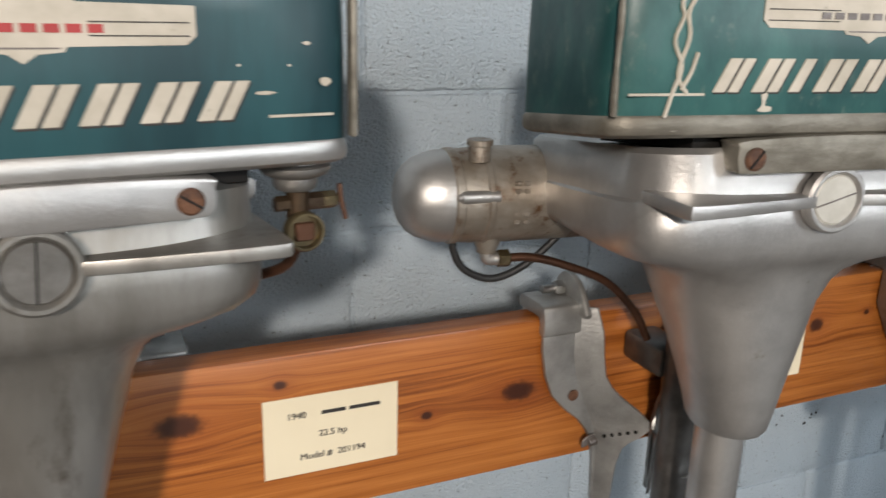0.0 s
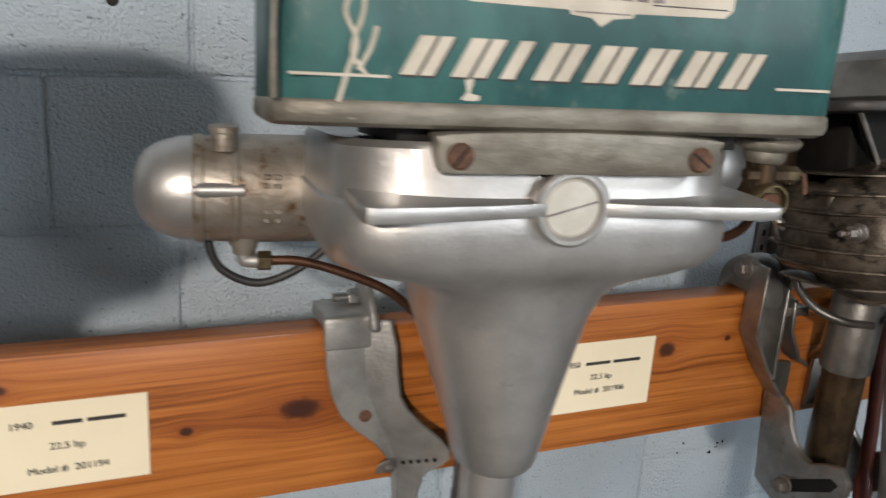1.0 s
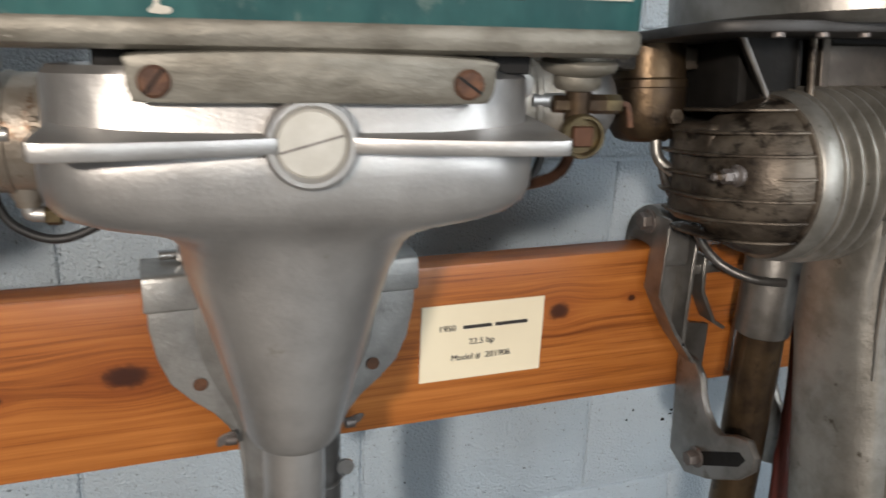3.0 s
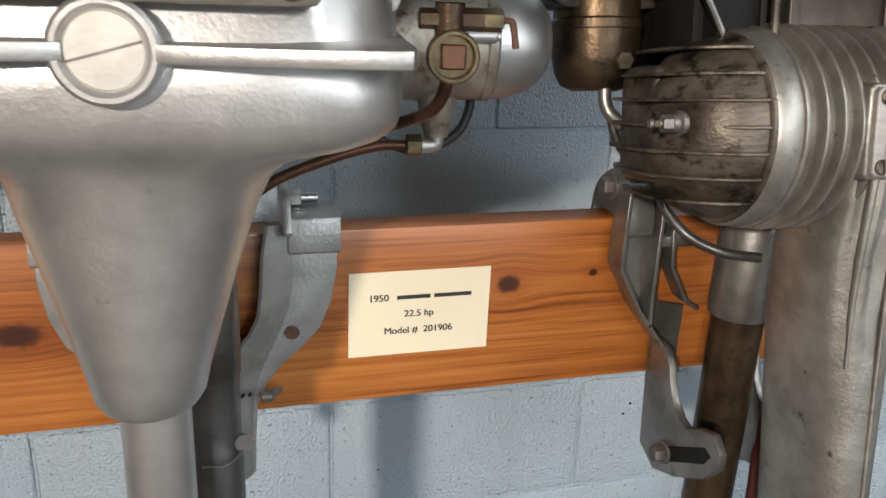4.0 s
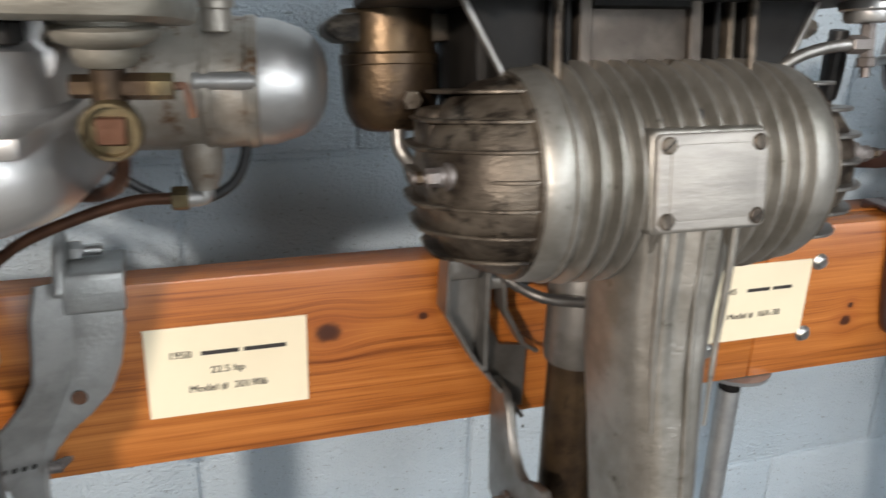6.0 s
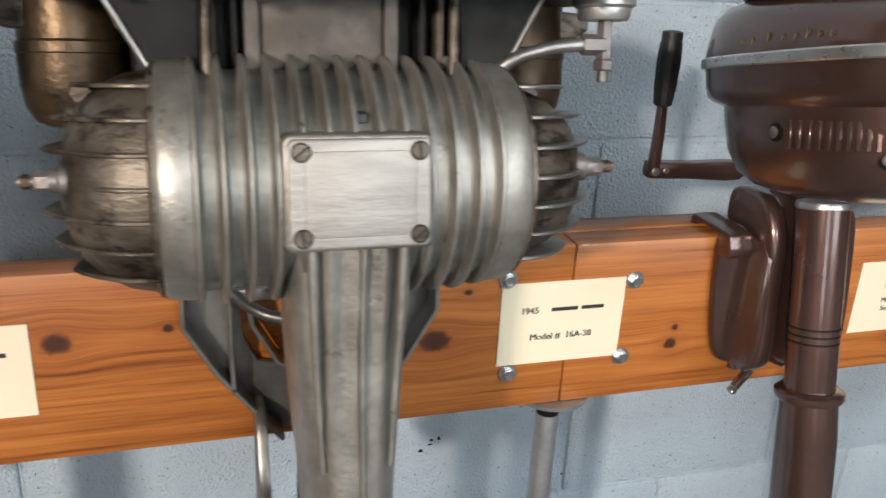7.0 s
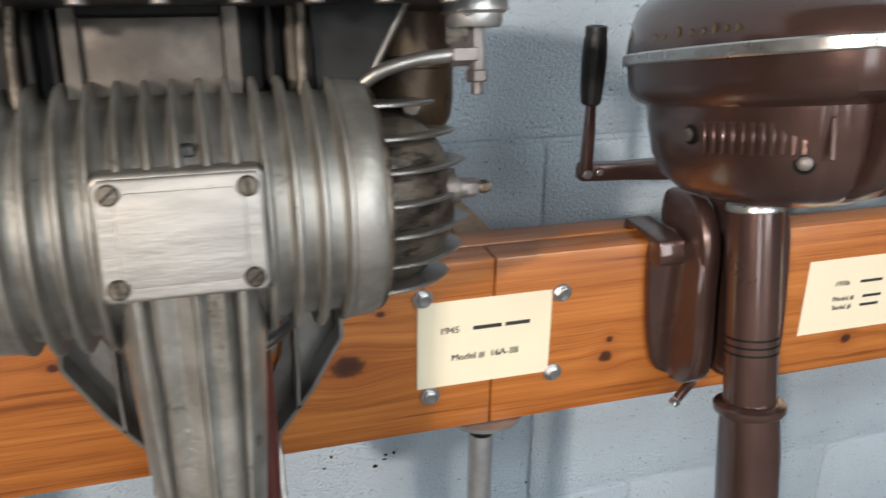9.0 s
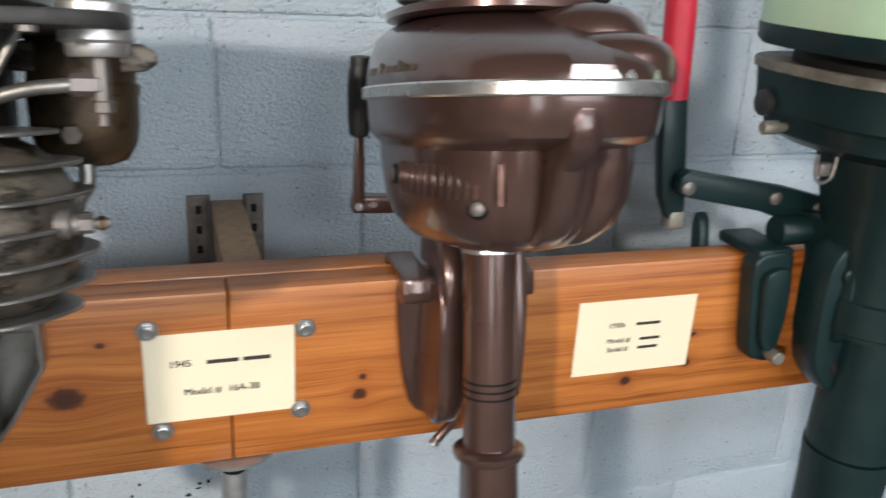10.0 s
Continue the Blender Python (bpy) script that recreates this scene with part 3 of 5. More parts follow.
    P("gasket_plate", sag(box(-0.125, 0.14, -0.255, -0.1, 1.236, 1.2475, 0.001, 1)), BLACKISH)

    # tank: worn rim below, painted shell above
    def shell(z, grow, yb=-0.092):
        return oval(0.0, (-0.2815 + yb) / 2, z, 0.2125 + grow, (yb + 0.2815) / 2 + grow, 9, 96)

    P("tank_rim", sag(loft([shell(1.2478, -0.012), shell(1.2472, -0.004), shell(1.2500, 0.0005), shell(1.2545, 0.0018), shell(1.262, 0.0012), shell(1.2645, -0.0004)])), tank["rim"])
    tk = P("fuel_tank", sag(loft([shell(1.2635, -0.0006), shell(1.265, 0.0), shell(1.33, 0.0), shell(1.37, -0.001), shell(1.388, -0.006), shell(1.397, -0.016), shell(1.400, -0.03)])), tank["paint"])
    P("stripe", box(-0.2, -0.137, -0.2821, -0.2811, 1.2788, 1.2806), CREAM, tk, "worn cream pinstripe")
    P("stripe", box(0.147, 0.193, -0.2821, -0.2811, 1.2815, 1.2833), CREAM, tk, "worn cream pinstripe")
    # raised slanted marks in place of the maker's name
    xs = -0.131
    for w, gap in ((0.028, 0.006), (0.030, 0.004), (0.013, 0.006), (0.033, 0.005), (0.031, 0.005), (0.030, 0.006), (0.031, 0.005), (0.028, 0)):
        z0_, z1_ = 1.2812, 1.3062
        lean = 0.013
        for a0, a1 in ((0.0, 0.39), (0.47, 0.8)) if w > 0.02 else ((0.0, 0.78),):
            blk = [(xs + w * a0, z0_), (xs + w * a1, z0_), (xs + w * a1 + lean, z1_), (xs + w * a0 + lean, z1_)]
            P("mark", slab(blk, -0.2826, -0.2812, 0.0004, seg=1), CREAM, tk, "slanted cream mark with dark edge")
            P("mark_edge", slab([(a + 0.0011, b - 0.0013) for a, b in blk], -0.2820, -0.2811), INK, tk)
        xs += (w * 0.78 + gap + 0.0072) * 0.96
    bx = 0.004
    bad = P("badge", slab([(bx - 0.098, 1.334), (bx - 0.092, 1.3285), (bx - 0.024, 1.3275), (bx - 0.022, 1.3245), (bx - 0.008, 1.3232), (bx, 1.3178), (bx + 0.008, 1.3232), (bx + 0.022, 1.3245), (bx + 0.024, 1.3275), (bx + 0.092, 1.3285), (bx + 0.098, 1.334), (bx + 0.098, 1.352), (bx + 0.03, 1.353), (bx + 0.02, 1.372), (bx - 0.02, 1.372), (bx - 0.03, 1.353), (bx - 0.098, 1.352)], -0.2823, -0.2811), CREAM, tk, "cream shield badge with dark lines")
    for zz in (1.3335, 1.3415):
        P("line", box(bx - 0.094, bx - 0.03, -0.2828, -0.2821, zz, zz + 0.0008), INK, bad)
        P("line", box(bx + 0.036, bx + 0.094, -0.2828, -0.2821, zz, zz + 0.0008), INK, bad)
    P("line", box(bx - 0.02, bx + 0.02, -0.2828, -0.2821, 1.3262, 1.3272), SLOTSTEEL, bad)
    for k in range(8):
        x = bx - 0.047 + k * 0.0118
        P("red_mark", box(x, x + 0.0085, -0.2829, -0.2822, 1.3355, 1.3405), tank["ink"], bad)
    if worn:
        for x, z, a, b in ((0.145, 1.298, 0.016, 0.003), (0.187, 1.3045, 0.009, 0.006), (0.128, 1.316, 0.004, 0.002), (0.162, 1.3155, 0.003, 0.002), (0.174, 1.33, 0.007, 0.003)):
            P("paint_chip", slab(round_outline([(x + a * 0.5 * math.cos(q) * random.uniform(0.5, 1.1), z + b * 0.5 * math.sin(q) * random.uniform(0.5, 1.1)) for q in (i * 0.785 for i in range(8))], 2), -0.2819, -0.2811), CREAM, tk)
        P("edge_wear", box(0.207, 0.2131, -0.2812, -0.2705, 1.2645, 1.36, 0.003), GREYRIM, tk)
    else:
        P("edge_wear", tube([(-0.2085, -0.2775, 1.264), (-0.2088, -0.2775, 1.3), (-0.2082, -0.2778, 1.33), (-0.2086, -0.2775, 1.37)], [0.0028, 0.002, 0.0025, 0.0016], 8), GREYRIM, tk)
        # a long run of bare metal down the paint
        for pts in (((-0.155, 1.37), (-0.1625, 1.345), (-0.1605, 1.335), (-0.166, 1.318), (-0.1585, 1.30), (-0.163, 1.284), (-0.169, 1.263)), ((-0.15, 1.352), (-0.157, 1.338), (-0.1545, 1.32), (-0.161, 1.295), (-0.152, 1.28)), ((-0.146, 1.31), (-0.15, 1.296), (-0.157, 1.283))):
            P("bare_scratch", tube([(a, -0.2815, b) for a, b in pts], 0.0017, 6, 5), CREAM, tk, "ragged bare scratch in the paint")
        P("paint_chip", slab(round_outline([(-0.089, 1.267), (-0.078, 1.2665), (-0.077, 1.270), (-0.083, 1.2715), (-0.0815, 1.280), (-0.087, 1.2805), (-0.0855, 1.272)], 3), -0.2819, -0.2811), CREAM, tk)

    # opposed cylinders with domed ends
    cy = -0.036
    for s in (-1, 1):
        cz = 1.153 if s < 0 else 1.182
        ax = "-x" if s < 0 else "x"
        x = s * (0.0 if worn and s > 0 else (0.1665 if s < 0 else 0.1385)) + 0.006
        jug = P("cylinder", lathe([(0.0494, -0.07), (0.0499, 0.062), (0.0512, 0.0635), (0.0512, 0.068), (0.0494, 0.0695), (0.0478, 0.092), (0.0491, 0.0935), (0.0491, 0.1), (0.0475, 0.102)], (x, cy, cz), ax, 48), tank["jug"], None, "rough cast cylinder with worn paint")
        P("domed_cap", lathe([(0.0470, 0.101), (0.0470, 0.112), (0.0435, 0.124), (0.040, 0.134), (0.034, 0.1425), (0.026, 0.1485), (0.016, 0.152), (0, 0.1535)], (x, cy, cz), ax, 48), tank["body"])
        P("boss", join(cyl((x + s * 0.058, cy - 0.0455, cz + 0.008), ax, 0.0066, 0.04, 20), cyl((x + s * 0.095, cy - 0.046, cz + 0.008), ax, 0.0045, 0.006, 16)), tank["body"], jug)
        P("boss", join(cyl((x + s * 0.075, cy - 0.03, cz + 0.04), "z", 0.011, 0.017, 20), cyl((x + s * 0.075, cy - 0.03, cz + 0.056), "z", 0.013, 0.006, 20)), tank["jug"], jug)
        elbow_x, ez, ey = x + s * 0.058, 1.089 if s < 0 else 1.0985, cy - 0.014
        P("elbow_boss", lathe([(0.0165, 0.05), (0.0155, 0.022), (0.0135, 0.01), (0.0105, 0.004), (0.0102, 0.0)], (elbow_x, ey, ez + 0.006), "z", 24), tank["jug"], jug)
        P("elbow", tube([(elbow_x, ey, ez + 0.015), (elbow_x, ey, ez + 0.003), (elbow_x - s * 0.002, ey, ez - 0.001), (elbow_x - s * 0.014, ey, ez - 0.002)], 0.0068, 14), SILVER, jug)
        P("nut", lathe([(0.0085, 0), (0.0095, 0.001), (0.0095, 0.012), (0.0085, 0.013)], (elbow_x - s * 0.012, ey, ez - 0.002), "x" if s < 0 else "-x", 6), BRASS, jug)
        P("pipe", tube([(elbow_x - s * 0.02, ey, ez - 0.002), (elbow_x - s * 0.05, ey, ez - 0.003), (elbow_x - s * 0.09, ey - 0.002, ez - 0.014), (elbow_x - s * 0.14, ey - 0.004, ez - 0.036), (elbow_x - s * 0.18, ey, ez - 0.075), (elbow_x - s * 0.2, ey, ez - 0.11)], 0.0046, 12), COPPER, jug, "bent copper pipe")
        P("ignition_lead", tube([(x + s * 0.09, cy + 0.005, cz - 0.03), (x + s * 0.088, cy + 0.004, cz - 0.06), (x + s * 0.075, cy + 0.004, cz - 0.082), (x + s * 0.045, cy + 0.004, cz - 0.094), (x + s * 0.012, cy + 0.004, cz - 0.084), (x - s * 0.02, cy + 0.004, cz - 0.06), (x - s * 0.06, cy + 0.004, cz - 0.02)], 0.0041, 10), RUBBER, jug, "black rubber ignition lead")
        if s < 0:
            for k in range(2):
                for j in range(6):
                    P("raised_digit", box(x - 0.030 - k * 0.0095 - 0.003, x - 0.030 - k * 0.0095 + 0.003, cy - 0.0492, cy - 0.0455, cz - 0.021 + j * 0.0078, cz - 0.0165 + j * 0.0078, 0.0008, 1), tank["jug"], jug)
    P("crankcase", box(-0.1, 0.12, -0.04, 0.05, 1.1, 1.205, 0.02, 3), tank["jug"])

    # fuel cup and valve under the tank
    fx, fy = 0.1795, -0.239
    cup = P("fuel_cup", lathe([(0.0, 1.222), (0.014, 1.2222), (0.0155, 1.224), (0.0165, 1.2275), (0.0165, 1.2315), (0.024, 1.2345), (0.0262, 1.238), (0.0262, 1.2405), (0.0225, 1.243), (0.0225, 1.249)], (fx, fy, 0), "z", 40), tank["cup"])
    val = P("fuel_valve", join(cyl((fx, fy - 0.004, 1.2), "z", 0.0088, 0.0225, 20), cyl((fx + 0.006, fy - 0.004, 1.2125), "x", 0.0068, 0.014, 6), cyl((fx - 0.006, fy - 0.004, 1.2125), "-x", 0.006, 0.012, 6)), BRONZE, cup)
    P("valve_nut", lathe([(0.0062, 0), (0.0068, 0.001), (0.0068, 0.011), (0.006, 0.012)], (fx + 0.019, fy - 0.004, 1.2125), "x", 6), BRASS, val)
    P("lever", tube([(fx + 0.031, fy - 0.004, 1.2125), (fx + 0.036, fy - 0.004, 1.2125), (fx + 0.0375, fy - 0.005, 1.209), (fx + 0.0395, fy - 0.006, 1.197)] if not worn else [(fx + 0.034, fy - 0.004, 1.224), (fx + 0.035, fy - 0.004, 1.2125), (fx + 0.039, fy - 0.004, 1.196)], 0.0021, 8), RUST, val)
    rg = P("drain_ring", lathe([(0.0118, 0), (0.0148, 0), (0.0152, 0.002), (0.0152, 0.009), (0.0142, 0.0105), (0.0125, 0.0105), (0.0118, 0.005)], (fx + 0.001, fy - 0.0085, 1.1925), "-y", 36), BRASS, val)
    P("square_plug", join(cyl((fx + 0.001, fy - 0.004, 1.1925), "-y", 0.0122, 0.008, 24), box(fx - 0.0062, fx + 0.0082, fy - 0.0175, fy - 0.01, 1.1855, 1.1995, 0.0009, 1)), COPPER, rg)
    P("fuel_pipe", tube([(fx, fy + 0.002, 1.19), (fx + 0.001, fy + 0.004, 1.175), (fx - 0.006, fy + 0.02, 1.155), (fx - 0.03, fy + 0.06, 1.138), (fx - 0.06, fy + 0.1, 1.13)], 0.0042, 12), COPPER, val, "dark copper fuel pipe")
    P("link_plate", slab(round_outline([(0.145, 1.245), (0.149, 1.24), (0.147, 1.232), (0.153, 1.228), (0.151, 1.216), (0.143, 1.214), (0.138, 1.22), (0.138, 1.24)], 3), -0.228, -0.222, 0.001), SILVER)

    # leg and swivel, set along the beam
    Q = lambda n, b, mt, par=None, lab="": part(n, b, mt, par or m, lab, Matrix.Translation((cx, y0, z0)))  # noqa: E731
    P("leg_tube", lathe([(0.0245, 0.34), (0.0245, 0.90), (0.0245, 0.985)], (-0.012, -0.188, 0), "z", 40), tank["leg"])
    Q("swivel_tube", lathe([(0.022, 0.70), (0.0235, 0.702), (0.0235, 0.838), (0.0225, 0.840), (0.0225, 0.905), (0.0245, 0.908), (0.0245, 0.985), (0.0235, 0.988), (0.0235, 1.03), (0.018, 1.035)], (0.012, -0.085, 0), "z", 32), DARKSTEEL)
    Q("lower_leg", lathe([(0.019, 0.34), (0.019, 0.71)], (0.012, -0.085, 0), "z", 28), DARKSTEEL)
    Q("crossbar", box(-0.016, 0.03, -0.075, -0.004, 0.94, 0.975, 0.006), DARKSTEEL)
    for s in (-1, 1):
        out = [(0.1305, 1.0), (0.130, 0.965), (0.124, 0.932), (0.113, 0.905), (0.095, 0.885), (0.075, 0.868), (0.062, 0.851), (0.053, 0.832), (0.050, 0.80), (0.048, 0.752), (0.040, 0.746), (0.036, 0.78), (0.037, 0.84), (0.042, 0.87), (0.055, 0.892), (0.072, 0.92), (0.080, 0.945), (0.083, 0.965), (0.083, 1.0)]
        br = Q("clamp_bracket", slab([(s * a, b) for a, b in out], -0.0105, -0.0035, 0.002), BRACKET, None, "silver cast clamp bracket with a bolt hole")
        web = [(1.012, 0.0855, 0.066, 0.018), (0.985, 0.086, 0.061, 0.026), (0.955, 0.085, 0.059, 0.028), (0.93, 0.081, 0.056, 0.03), (0.915, 0.076, 0.048, 0.034), (0.9, 0.07, 0.034, 0.04), (0.885, 0.063, 0.016, 0.048), (0.872, 0.057, 0.005, 0.053), (0.862, 0.053, 0.004, 0.054), (0.853, 0.05, 0.012, 0.05), (0.843, 0.047, 0.022, 0.042), (0.833, 0.045, 0.027, 0.036), (0.81, 0.044, 0.03, 0.03), (0.78, 0.043, 0.031, 0.027), (0.757, 0.042, 0.031, 0.025), (0.749, 0.0415, 0.032, 0.022)]
        vs = [[(s * (b + 0.0035), -0.0034, z), (s * (b + 0.003), -0.0105, z), (s * (f + 0.0028), -d + 0.002, z), (s * f, -d, z), (s * (f - 0.0028), -d + 0.002, z), (s * (b - 0.004), -0.0105, z), (s * (b - 0.0045), -0.0034, z)] for z, b, f, d in web]
        wb = Q("bracket_web", loft(vs), BRACKET, br)
        Q("bracket_ear", slab(round_outline([(-0.027, 1.004), (-0.02, 1.022), (-0.004, 1.04), (0.016, 1.047), (0.032, 1.042), (0.042, 1.026), (0.044, 1.006), (0.01, 1.0045)], 3), min(s * 0.0795, s * 0.0875), max(s * 0.0795, s * 0.0875), 0.002, "yz"), BRACKET, br)
        Q("hook", slab(round_outline([(-0.015, 0.985), (-0.0135, 1.012), (-0.006, 1.019), (0.03, 1.0195), (0.043, 1.017), (0.045, 1.0045), (0.03, 1.0028), (-0.001, 1.0028), (-0.0034, 0.985)], 3), min(s * 0.084, s * 0.133), max(s * 0.084, s * 0.133), 0.0015, "yz"), BRACKET, br)
        Q("hook_back", box(min(s * 0.09, s * 0.128), max(s * 0.09, s * 0.128), 0.0395, 0.047, 0.93, 1.017, 0.002), SILVER, br)
        Q("bolt_hole", lathe([(0.0068, 0), (0.0068, 0.0006)], (s * 0.0865, -0.0124, 0.9035), "-y", 24), RUST, br)
        Q("clamp_bolt", join(lathe([(0.008, 0), (0.0088, 0.001), (0.0088, 0.011), (0.008, 0.012)], (s * 0.088, 0.024, 1.0265), "x" if s > 0 else "-x", 6), cyl((s * 0.1, 0.024, 1.0265), "x" if s > 0 else "-x", 0.005, 0.016, 16)), STEEL, br)
        for k in range(5):
            u = k / 4
            Q("pin_hole", lathe([(0.0024, 0), (0.0024, 0.0004)], (s * (0.0445 - 0.026 * u), -0.0225 - 0.0255 * u, 0.847 + 0.013 * u), (s * 0.7, -0.7, 0.0), 12), BLACKISH, wb)
        Q("wing_screw", join(cyl((s * 0.055, -0.02, 0.842), "x" if s > 0 else "-x", 0.0055, 0.011, 16), slab(round_outline([(s * 0.066 - 0.008, 0.836), (s * 0.066 + 0.002, 0.84), (s * 0.066 + 0.01, 0.849), (s * 0.066 + 0.004, 0.851), (s * 0.066 - 0.007, 0.846)], 3), -0.0215, -0.0185, 0.0006, seg=1)), SLOTSTEEL, br)
    Q("spring_pin", join(lathe([(0.006, 0), (0.0085, 0), (0.0085, 0.003), (0.006, 0.003)], (0.036, -0.1, 0.845), "-y", 24), tube([(0.036, -0.102, 0.838), (0.02, -0.115, 0.834), (0.0, -0.113, 0.833)], 0.0011, 6)), STEEL)
    return m


TANK_A = dict(body=SMUDGED, plug=CAST, bar=SILVER, rim=SILVER, paint=TEALDARK, ink=REDINK, jug=JUG, cup=CAST, leg=SMUDGED)
TANK_B = dict(body=SILVER, plug=PLUG, bar=GREYRIM, rim=GREYRIM, paint=TEAL, ink=SLOTSTEEL, jug=JUG, cup=GREYRIM, leg=SILVER)
twin_outboard(0.160, 6.6, TANK_A, 1.5, "opposed-twin outboard motor with a streaked dark teal tank", 0.0615, -0.018, True)
twin_outboard(0.8025, -7, TANK_B, 0.28, "silver opposed-twin outboard motor with a scratched teal tank")

# ---- finned horizontal twin ----
def finned_outboard():
    C = Vector((1.3285, -0.165, 1.126))
    m = thing("outboard_motor", (1.332, 0, 1.0), "bare aluminium outboard motor with finned horizontal cylinders", "outboard motor", "outboard motors on the beam")
    T = Matrix.Translation(C) @ Matrix.Rotation(radians(-9), 4, "X")
    P = lambda n, b, mt, par=None, lab="": part(n, b, mt, par or m, lab, T)  # noqa: E731
    Q = lambda n, b, mt, par=None, lab="": part(n, b, mt, par or m, lab, Matrix.Translation((1.332, 0, 0)))  # noqa: E731
    # block: the drum ends, then thin cooling fins
    core = P("cylinder_block", lathe([(0.068, -0.1155), (0.0755, -0.115), (0.0775, -0.1125), (0.0785, -0.0975), (0.0775, -0.094), (0.0722, -0.092), (0.0722, 0.092), (0.0775, 0.094), (0.0785, 0.0975), (0.0775, 0.1125), (0.0755, 0.115), (0.068, 0.1155)], (0, 0, 0), "x", 72), FINMETAL, None, "cast block with drum ends")
    for k in range(13):
        x = -0.0935 + 0.187 * k / 12
        r = 0.0822 if k not in (0, 12) else 0.0802
        P("cooling_fin", lathe([(0.0705, -0.0056), (0.0722, -0.0038), (0.0748, -0.0026), (r - 0.0012, -0.0019), (r - 0.0002, -0.0011), (r, 0.0), (r - 0.0002, 0.0011), (r - 0.0012, 0.0019), (0.0748, 0.0026), (0.0722, 0.0038), (0.0705, 0.0056)], (x, 0, 0), "x", 72), FINMETAL, core)
    # ends with blades that run along the motor
    for s in (-1, 1):
        ax = "x" if s > 0 else "-x"
        full = [(0.0755, 0.114), (0.0755, 0.1175), (0.074, 0.119), (0.0718, 0.1195), (0.071, 0.122), (0.0685, 0.135), (0.0615, 0.149), (0.0505, 0.161), (0.036, 0.169), (0.018, 0.1735), (0, 0.175)]
        slim = 1.0 if s < 0 else 0.86
        end = P("cylinder_head", lathe([(r if h < 0.1194 else r * slim, h) for r, h in full], (0, 0, 0), ax, 48), DIRTY, None, "oil-stained cylinder head")
        for k in range(-3, 4):
            z = 0.004 + 0.0192 * k
            f = math.sqrt(max(0.05, 1 - (z / 0.0765) ** 2))
            reach = 0.118 + 0.068 * (0.25 + 0.75 * f) - (0.004 if k == 0 else 0.0)
            half = [(0.116, 0.0735 * f), (0.124, 0.0738 * f), (0.138, 0.07 * f), (0.15, 0.061 * f), (0.162, 0.048 * f), (0.173, 0.032 * f), (0.182, 0.014 * f)]
            half = [(0.116 + (a - 0.116) * (reach - 0.116) / 0.067, b) for a, b in half]
            rear = [(0.116, 0.03), (0.116, 0.1), (0.14, 0.104), (0.158, 0.098), (0.171, 0.072), (0.178, 0.04)]
            rear = [(0.116 + (a - 0.116) * (reach - 0.116) / 0.067, b * (0.6 + 0.4 * f)) for a, b in rear]
            out = [(s * a, b) for a, b in (rear if s < 0 else half)] + [(s * reach, 0.0)] + [(s * a, -b) for a, b in reversed(half)]
            P("blade", slab(out, z - 0.0014, z + 0.0014, 0.0007, "xy", 1), DIRTY if s < 0 else CAST, end)
        if s < 0:
            P("head_rear", slab([(s * a, b) for a, b in ((0.116, 0.0), (0.116, 0.094), (0.136, 0.098), (0.152, 0.09), (0.164, 0.066), (0.17, 0.036), (0.172, 0.0))], -0.044, 0.05, 0.008, "xy", 3), DIRTY, end)
        at = (s * 0.164, -0.032, 0.006)
        plug = P("spark_plug", join(lathe([(0.0098, -0.012), (0.0098, 0.006), (0.007, 0.0075), (0.0068, 0.012)], at, ax, 20), lathe([(0.0066, 0.0115), (0.0066, 0.019), (0.0058, 0.02)], at, ax, 6), lathe([(0.0035, 0.02), (0.0036, 0.028), (0.0028, 0.03)], at, ax, 14)), SLOTSTEEL, end, "spark plug with worn hexagon")
        P("terminal", lathe([(0.0045, 0.0225), (0.0046, 0.027), (0.004, 0.0275)], at, ax, 6), BRONZE, plug)
    # cover plate
    pl = P("cover_plate", join(slab([(-0.043, -0.029), (-0.04, -0.0325), (0.04, -0.0325), (0.043, -0.029), (0.043, 0.029), (0.04, 0.0325), (-0.04, 0.0325), (-0.043, 0.029)], -0.0885, -0.066, 0.002, seg=3), slab([(-0.0335, -0.019), (-0.0275, -0.0255), (0.0275, -0.0255), (0.0335, -0.019), (0.0335, 0.019), (0.0275, 0.0255), (-0.0275, 0.0255), (-0.0335, 0.019)], -0.0897, -0.087, 0.0012, seg=2)), PLATE, None, "scuffed cover plate with a raised panel")
    for sx in (-1, 1):
        for sz in (-1, 1):
            screw_head((sx * 0.0353, -0.0882, sz * 0.0252), "-y", 0.0058, pl, DIRTY, 1.2 + 0.5 * sx * sz, T)
    P("plate_boss", slab([(-0.0455, -0.031), (-0.042, -0.035), (0.042, -0.035), (0.0455, -0.031), (0.0455, 0.031), (0.042, 0.0355), (-0.042, 0.0355), (-0.0455, 0.031)], -0.0835, -0.06, 0.003, seg=3), FINMETAL, core)
    # black block in place of a shaded notch above the plate
    P("stud_pocket_shade", box(-0.0015, 0.0105, -0.0615, -0.045, 0.0385, 0.047, 0.002, 1), RUBBER, core)
    # fluted leg
    rings = []
    for z, hx, hy, yc in ((-0.028, 0.0445, 0.05, -0.029), (-0.06, 0.0435, 0.052, -0.023), (-0.1, 0.0415, 0.055, -0.012), (-0.15, 0.0385, 0.057, -0.006), (-0.21, 0.0335, 0.057, -0.006), (-0.3, 0.0295, 0.056, -0.006), (-0.4, 0.0275, 0.055, -0.006), (-0.62, 0.0275, 0.055, -0.006)):
        ring = []
        depth = 0.0045 * max(0.0, min(1.0, (z + 0.2) / 0.1))
